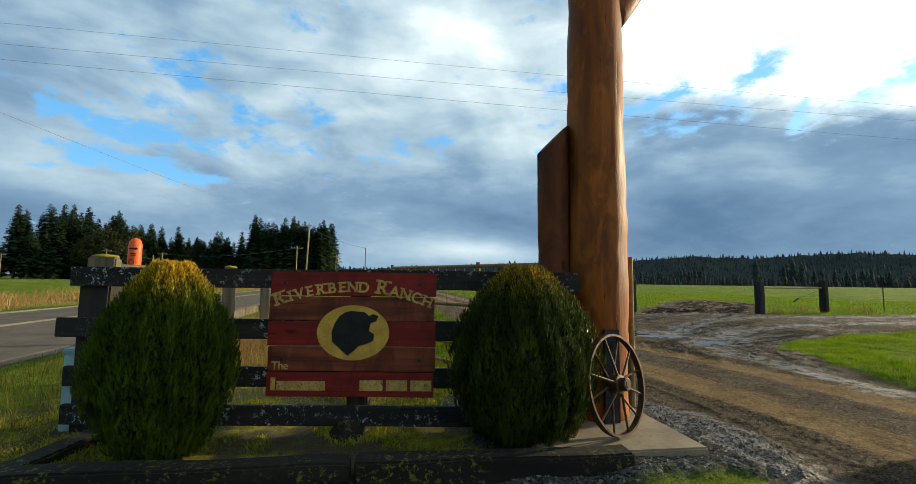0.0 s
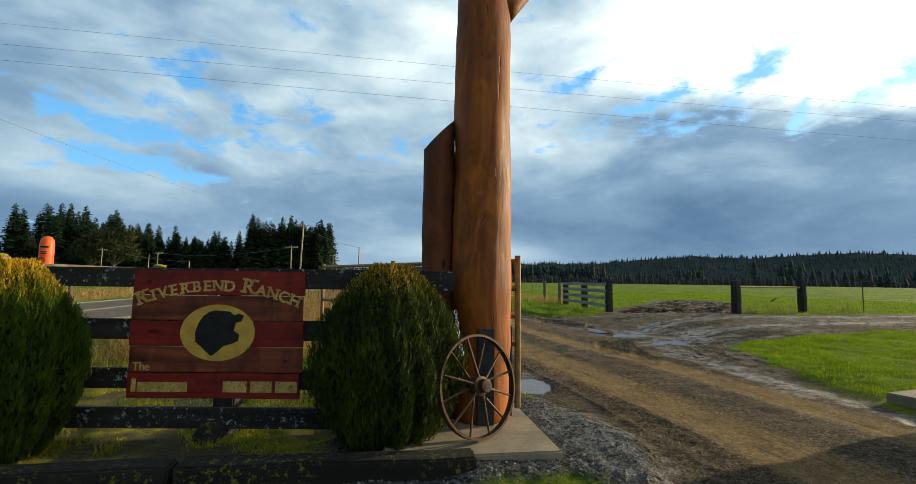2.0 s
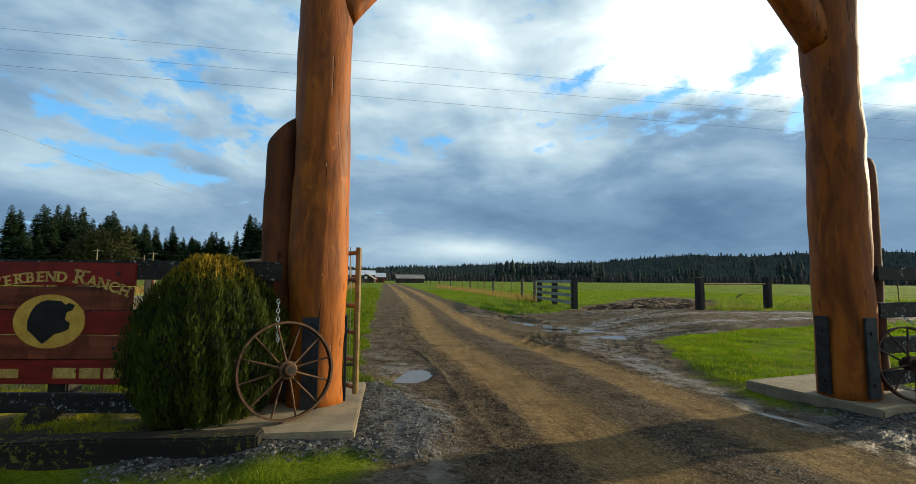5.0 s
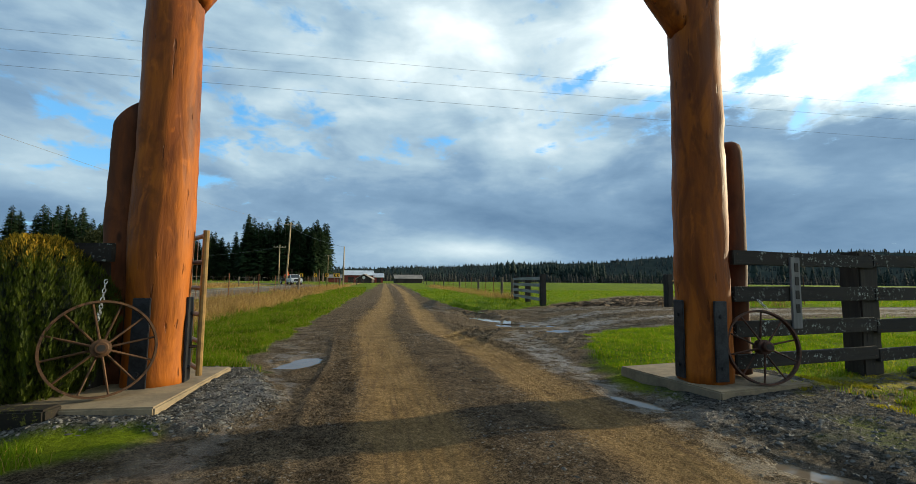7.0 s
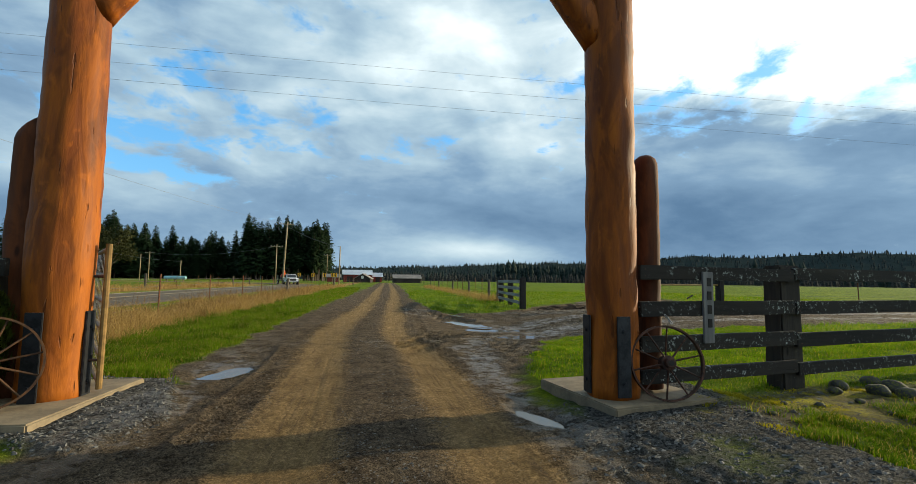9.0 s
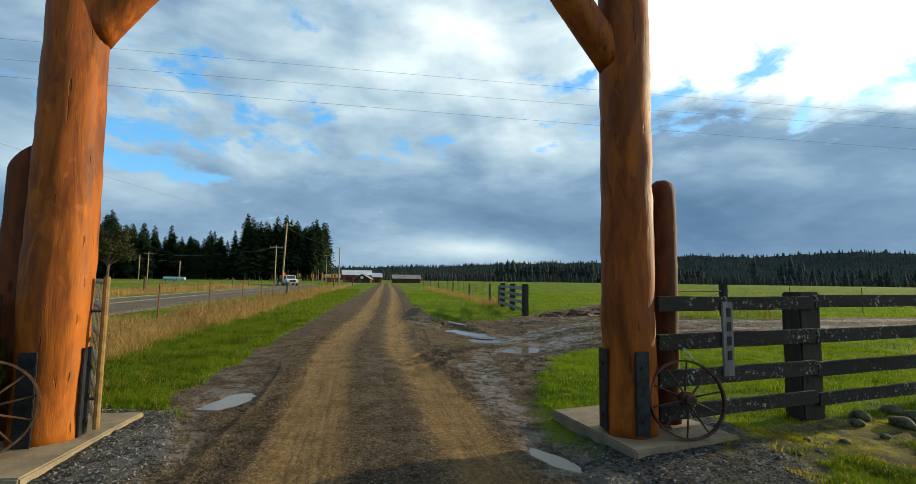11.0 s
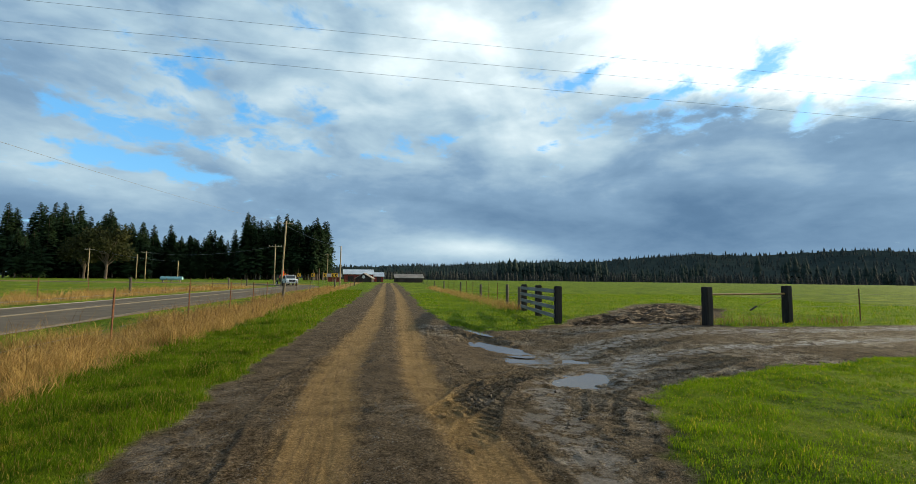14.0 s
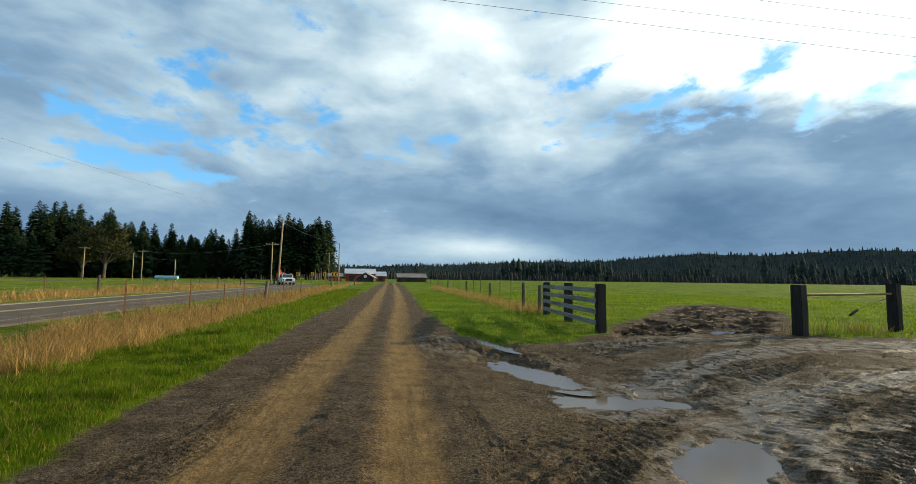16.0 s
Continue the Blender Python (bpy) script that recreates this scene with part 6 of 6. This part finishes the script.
def hill_height(x, y):
    d, a = np.hypot(x - 5, y), np.degrees(np.arctan2(x - 5, y))
    crest = np.interp(a, ridge_x, ridge_y)
    top = 1400 * np.tan(np.radians(np.maximum(crest - 0.30, 0.0)))
    return top * smooth(d, 820, 1400) + (12 * rough_noise(x, y, 220.0) + 5 * rough_noise(x, y, 16.0)) * smooth(d, 850, 1200) - 0.5


HILL = plain("wooded_slope", (0.032, 0.043, 0.041), (0.024, 0.034, 0.032), 0.03, rough=0.95, bump=0.5, depth=2.0, shine=0.0)
ha, hd = np.meshgrid(np.radians(np.linspace(-40, 105, 760)), np.linspace(780, 1900, 60))
hx, hy = 5 + hd * np.sin(ha), hd * np.cos(ha)
hill_mesh = sheet("hill", hx, hy, hill_height(hx, hy))
hill_mesh.materials.append(HILL)
tagged(new("backdrop_hill", hill_mesh), "low forested hills on the horizon", "hill", kind="structure")

n = 4200
a = np.radians(g.uniform(-12, 92, n))
d = g.uniform(870, 1420, n)
x, y = 5 + d * np.sin(a), d * np.cos(a)
far_wood("hill_forest", "dark fir forest covering the far hills", x, y, g.uniform(7, 14, n), hill_height(x, y) - 3.0, leafy("hill_needles", (0.028, 0.038, 0.036), (0.024, 0.034, 0.032), through=0.0, rough=0.95, patch=0.01), 6, 0.20)
FAR_NEEDLES = leafy("far_needles", (0.030, 0.044, 0.034), (0.016, 0.026, 0.022), through=0.0, rough=0.95, patch=0.02)
# taller firs that break the skyline
for lo, hi, count, hmin, hmax in ((16.0, 28.8, 340, 21, 33), (28.5, 36.5, 70, 12, 22), (36.5, 39.4, 22, 22, 35), (43.6, 44.0, 2, 36, 40), (46.0, 48.5, 16, 26, 38), (48, 60, 90, 14, 26), (-4, 16, 200, 10, 20), (60, 92, 120, 20, 30)):
    a = np.radians(g.uniform(lo, hi, count))
    d = g.uniform(640, 760, count)
    far_wood("far_firs", "ragged dark firs along the far field edge", 5 + d * np.sin(a), d * np.cos(a), hmin + (hmax - hmin) * g.random(count) ** 2.6, np.full(count, -0.5), FAR_NEEDLES, 8, 0.20)
a = np.radians(g.uniform(-6, 92, 1500))
d = g.uniform(560, 700, 1500)
far_wood("far_thicket", "grey-brown bare trees before the dark woods", 5 + d * np.sin(a), d * np.cos(a), 6 + 7 * g.random(1500) ** 1.5, np.full(1500, -0.5), leafy("bare_thicket", (0.046, 0.045, 0.038), (0.028, 0.031, 0.028), through=0.0, rough=0.95, patch=0.02), 10, 0.24)

# ---------------------------------------------------------------- farm buildings
RED = plain("barn_red", (0.26, 0.05, 0.035), (0.17, 0.032, 0.024), 0.6, rough=0.75)
ROOF = plain("metal_roof", (0.62, 0.64, 0.66), (0.46, 0.48, 0.50), 0.3, rough=0.45, metal=0.3, bump=0.1)
GREY_ROOF = plain("old_grey_roof", (0.30, 0.26, 0.22), (0.18, 0.16, 0.14), 0.5, rough=0.8)
DARK_WALL = plain("dark_brown_wall", (0.055, 0.04, 0.035), (0.028, 0.022, 0.02), 0.6, rough=0.8)
WHITE = plain("white_trim", (0.78, 0.78, 0.76), (0.66, 0.66, 0.64), 3.0, rough=0.5, bump=0.05)


def barn(name, label, x, y, turn, length, depth, eave, peak, wall_mat, roof_mat, doors=(), window=None):
    b = thing(name, label, "barn", "farm buildings", pose(x, y, 0.0, 0, 0, turn))
    bm = bmesh.new()
    for s in (-1, 1):
        ends = [bm.verts.new((s * length / 2, y_, z_)) for y_, z_ in ((-depth / 2, -0.3), (depth / 2, -0.3), (depth / 2, eave), (0, peak), (-depth / 2, eave))]
        bm.faces.new(ends if s > 0 else ends[::-1])
    v = list(bm.verts)
    for i, j in ((0, 4), (1, 2)):
        bm.faces.new((v[i], v[j], v[j + 5], v[i + 5]) if i == 0 else (v[i], v[i + 5], v[j + 5], v[j]))
    bmesh.ops.recalc_face_normals(bm, faces=bm.faces)
    part("wall", bm, wall_mat, b)
    slope = math.degrees(math.atan2(peak - eave, depth / 2))
    wide = math.hypot(depth / 2, peak - eave) + 0.6
    for s in (-1, 1):
        ob = part("roof", box((length + 1.0, wide, 0.14), None, 0.02), roof_mat, b)
        ob.matrix_basis = pose(0, s * (depth / 4 + 0.12), (eave + peak) / 2 + 0.08, s * -slope, 0, 0)
    for dx, dw, dh in doors:
        part("door", box((dw, 0.1, dh), (dx, -depth / 2 - 0.06, dh / 2), 0.02), DARK_WALL, b)
    if window:
        part("window", tube([(-length / 2 - 0.02, 0, window), (-length / 2 - 0.08, 0, window)], 0.55, None, 20), WHITE, b, "round white window")
    return b


barn("barn", "long red barn with a pale metal roof", 0.8, 184, 4, 10.6, 9, 2.9, 4.6, RED, ROOF, ((-3, 2.2, 2.2), (3, 2.6, 2.4)))
barn("barn", "small dark barn with a gable and round window", 3.5, 170, 82, 7, 5.6, 1.4, 3.0, DARK_WALL, GREY_ROOF, (), 1.9)
barn("barn", "small red shed with a pale metal roof", 8.6, 186, 2, 3.2, 5, 2.2, 3.6, RED, ROOF, ((0, 1.6, 2.0),))
barn("barn", "low grey weathered shed with an open front", 19.4, 176, 2, 10, 7, 1.7, 3.0, DARK_WALL, GREY_ROOF, ((-3, 2.4, 1.7), (2, 3.0, 1.7)))
barn("barn", "tiny lean shed with a grey roof", -7.8, 178, 5, 4.5, 4, 1.8, 2.8, RED, GREY_ROOF)

# ---------------------------------------------------------------- poles and wires
POLE_WOOD = wood("utility_pole_wood", (0.42, 0.33, 0.20), (0.24, 0.18, 0.10), 0.85, 6.0, (1, 1, 0.05))
CABLE = plain("cable", (0.26, 0.27, 0.29), (0.16, 0.165, 0.18), 2.0, rough=0.6)


def utility_pole(x, y, h, arm=True, lean=0.0, r=0.14, label="tall weathered wooden utility pole with a crossarm"):
    p = thing("utility_pole", label, "utility pole", "utility poles", pose(x, y, 0, 0, lean, 8))
    part("pole", tube([(0, 0, -0.5), (0, 0, h)], [r, r * 0.7], None, 10), POLE_WOOD, p, smooth_faces=True)
    if arm:
        part("crossarm", box((2.4, 0.11, 0.13), (0, 0, h - 0.45), 0.01), POLE_WOOD, p)
        for u in (-1.1, -0.5, 0.5, 1.1):
            part("insulator", tube([(u, 0, h - 0.38), (u, 0, h - 0.28), (u, 0, h - 0.20)], [0.02, 0.05, 0.03], None, 8), WHITE, p)
    return p


utility_pole(-10.6, 90, 11.8, True, 2.2, 0.17)
utility_pole(-13.4, 98, 8.0, True, 0.0, 0.12)
utility_pole(0.4, 78, 6.6, False, 0.0, 0.13, "brown wooden utility pole by the lane fence")
utility_pole(-12.2, 200, 11.5)
utility_pole(-73.4, 150, 9.2)
utility_pole(-58.8, 150, 8.6)
utility_pole(-62.0, 152, 7.8, False, 0.0, 0.14, "plain wooden pole in the pasture")
utility_pole(-50.2, 150, 6.0, False, 0.0, 0.14, "plain wooden pole in the pasture")
utility_pole(-126, 190, 9.0)
utility_pole(-48, 16.8, 9.9)
utility_pole(62, 16.8, 11.3)


def cable(points, r, sag, label):
    pts = []
    for p, q in zip(points, points[1:]):
        p, q = Vector(p), Vector(q)
        for k in range(24):
            t = k / 24
            pts.append(p.lerp(q, t) - Vector((0, 0, sag * 4 * t * (1 - t))))
    pts.append(Vector(points[-1]))
    ob = part("overhead_wire", tube(pts, r, None, 5), CABLE)
    tagged(ob, label, "overhead wire", "overhead wires")


for y0, y1, z0, z1 in ((17.4, 17.5, 9.5, 11.05), (17.1, 17.1, 8.65, 10.15), (15.75, 15.9, 8.0, 8.3)):
    cable([(-48, y0, z0), (62, y1, z1)], 0.0045, 0.5, "thin dark overhead wire crossing the sky")
cable([(-10.6, 90, 11.3), (-19.5, 6, 9.4)], 0.012, 0.8, "thin dark overhead wire running to a pole")
cable([(-10.6, 90, 11.2), (0.4, 78, 6.5)], 0.02, 0.5, "thin dark overhead wire between poles")
cable([(-13.4, 98, 7.6), (-58.8, 150, 8.3)], 0.02, 1.2, "thin dark overhead wire between poles")
cable([(-50.2, 150, 5.8), (-73.4, 150, 8.9)], 0.02, 0.6, "thin dark overhead wire between poles")

# ---------------------------------------------------------------- chevron signs, tank
CHEVRON = plain("sign_yellow", (0.85, 0.45, 0.02), (0.75, 0.38, 0.02), 3.0, rough=0.4, bump=0.02)
for x, y in ((-15.4, 120), (-11.9, 120), (-8.5, 119), (-5.5, 117), (-3.4, 114), (-2.5, 111)):
    s = thing("chevron_sign", "yellow road sign with a black chevron", "road sign", "chevron signs", pose(x, y, 0, 0, 0, 8))
    part("post", box((0.09, 0.09, 2.0), (0, 0.05, 0.9), 0.01), POLE_WOOD, s)
    part("panel", box((0.72, 0.03, 0.88), (0, 0, 2.1), 0.01), CHEVRON, s)
    part("chevron", disc([(0.2, 2.48), (-0.06, 2.48), (-0.26, 2.1), (-0.06, 1.72), (0.2, 1.72), (0.0, 2.1)], 0.02), BLACK, s).location = (0, -0.014, 0)
TEAL = plain("pale_teal_plastic", (0.30, 0.52, 0.52), (0.22, 0.42, 0.42), 1.0, rough=0.5)
tank = thing("water_trough", "long pale teal trough in the pasture", "trough", at=pose(-40.2, 120, 0.55, 0, 0, 0))
part("tub", tube([(-2.4, 0, 0.4), (-2.3, 0, 0.4), (2.3, 0, 0.4), (2.4, 0, 0.4)], [0.30, 0.42, 0.42, 0.30], None, 16), TEAL, tank)
for u in (-1.8, 0, 1.8):
    part("leg", box((0.12, 0.7, 0.6), (u, 0, -0.3), 0.01), GREY_WOOD, tank)

# ---------------------------------------------------------------- pickup with a digger on a trailer, on the road
PAINT = plain("white_car_paint", (0.80, 0.80, 0.80), (0.74, 0.74, 0.74), 2.0, rough=0.25, bump=0.0)
GLASS = surface("dark_glass", lambda n, p: {"Base Color": (0.02, 0.025, 0.03)}, 0.06)
TYRE = plain("tyre_rubber", (0.03, 0.03, 0.03), (0.018, 0.018, 0.018), 8.0, rough=0.85)
DIGGER = plain("digger_orange", (0.85, 0.09, 0.012), (0.72, 0.07, 0.01), 3.0, rough=0.4, bump=0.02)


def wheel_under(parent, x, y, r, w_, hub_mat):
    t = part("wheel", tube([(0, -w_ / 2, 0), (0, -w_ / 2 + 0.02, 0), (0, w_ / 2 - 0.02, 0), (0, w_ / 2, 0)], [r - 0.04, r, r, r - 0.04], None, 20), TYRE, parent, smooth_faces=False)
    t.location = (x, y, r)
    part("rim", tube([(0, -w_ / 2 - 0.012, 0), (0, w_ / 2 + 0.012, 0)], r * 0.58, None, 14), hub_mat, t)


def body_from(profile, half, bevel=0.05):
    bm = disc(profile, 2 * half)
    for v in bm.verts:
        v.co.y += half
    bmesh.ops.bevel(bm, geom=[e for e in bm.edges if e.calc_face_angle(0) > 0.4], offset=bevel, segments=2, affect="EDGES")
    return bm


TRUCK = pose(-8.9, 88.0, 0.05, 0, 0, -72)
truck = thing("pickup_truck", "white pickup truck towing a trailer on the road", "pickup truck", at=TRUCK)
part("body", body_from([(2.9, 0.5), (2.95, 0.95), (2.75, 1.12), (1.45, 1.2), (-2.9, 1.25), (-2.95, 0.6), (-2.2, 0.5), (-1.9, 0.85), (-1.3, 0.85), (-1.0, 0.45), (1.3, 0.45), (1.6, 0.85), (2.2, 0.85), (2.5, 0.5)], 0.98), PAINT, truck)
part("cab", body_from([(1.5, 1.18), (0.75, 1.85), (-0.9, 1.88), (-1.15, 1.2)], 0.84, 0.06), PAINT, truck)
part("windscreen", body_from([(1.42, 1.26), (0.86, 1.78), (0.82, 1.74), (1.36, 1.24)], 0.74, 0.004), GLASS, truck).location = (0.06, 0, 0.03)
for s in (-1, 1):
    part("side_window", box((1.5, 0.02, 0.42), (0.0, s * 0.85, 1.52), 0.006), GLASS, truck)
    part("headlight", box((0.05, 0.34, 0.22), (2.95, s * 0.74, 0.92), 0.02), WHITE, truck)
    part("mirror", box((0.12, 0.22, 0.28), (1.2, s * 1.1, 1.35), 0.03), BLACK, truck)
    for x in (1.9, -1.6):
        wheel_under(truck, x, s * 0.86, 0.42, 0.28, CHROME)
part("grille", box((0.05, 1.05, 0.36), (2.96, 0, 0.88), 0.02), STEEL, truck)
part("bumper", box((0.16, 1.95, 0.22), (2.98, 0, 0.56), 0.04), CHROME, truck)

trailer = thing("trailer", "black flatbed trailer behind the pickup truck", "trailer", at=TRUCK @ pose(-6.9, 0, 0, 0, 0, 0))
part("deck", box((5.2, 1.9, 0.16), (0, 0, 0.72), 0.02), BLACK, trailer)
part("drawbar", box((1.5, 0.14, 0.14), (3.2, 0, 0.6), 0.02), BLACK, trailer)
for s in (-1, 1):
    part("fender", box((1.9, 0.24, 0.08), (-0.9, s * 1.06, 0.86), 0.03), BLACK, trailer)
    for x in (-0.5, -1.35):
        wheel_under(trailer, x, s * 1.06, 0.36, 0.22, WHITE)

digger = thing("mini_excavator", "orange mini excavator riding on the trailer", "excavator", at=TRUCK @ pose(-6.6, 0, 0.8, 0, 0, 180))
for s in (-1, 1):
    part("track", body_from([(-0.95, 0.06), (-0.8, 0.0), (0.8, 0.0), (0.95, 0.06), (1.0, 0.24), (0.85, 0.42), (-0.85, 0.42), (-1.0, 0.24)], 0.16, 0.02), TYRE, digger).location = (0, s * 0.66, 0)
part("house", body_from([(-1.15, 0.5), (-1.2, 0.95), (-0.9, 1.15), (0.2, 1.15), (0.75, 0.85), (0.8, 0.5)], 0.72, 0.06), DIGGER, digger)
part("counterweight", body_from([(-1.28, 0.48), (-1.3, 0.85), (-0.5, 0.85), (-0.5, 0.48)], 0.76, 0.06), BLACK, digger)
for x, y in ((-0.75, -0.6), (0.45, -0.6), (-0.75, 0.45), (0.45, 0.45)):
    part("cab_pillar", tube([(x, y, 1.1), (x * 0.95, y, 2.15)], 0.04, None, 6), BLACK, digger)
part("cab_roof", box((1.4, 1.2, 0.08), (-0.15, -0.08, 2.18), 0.03), BLACK, digger)
part("boom", tube([(0.7, 0, 0.9), (1.35, 0, 1.75), (1.85, 0, 1.75)], [0.17, 0.19, 0.14], None, 6), DIGGER, digger)
part("arm", tube([(1.8, 0, 1.8), (1.45, 0, 0.65)], [0.15, 0.10], None, 6), DIGGER, digger)
part("bucket", body_from([(1.25, 0.62), (1.6, 0.6), (1.62, 0.3), (1.3, 0.15), (1.05, 0.3)], 0.28, 0.02), BLACK, digger)
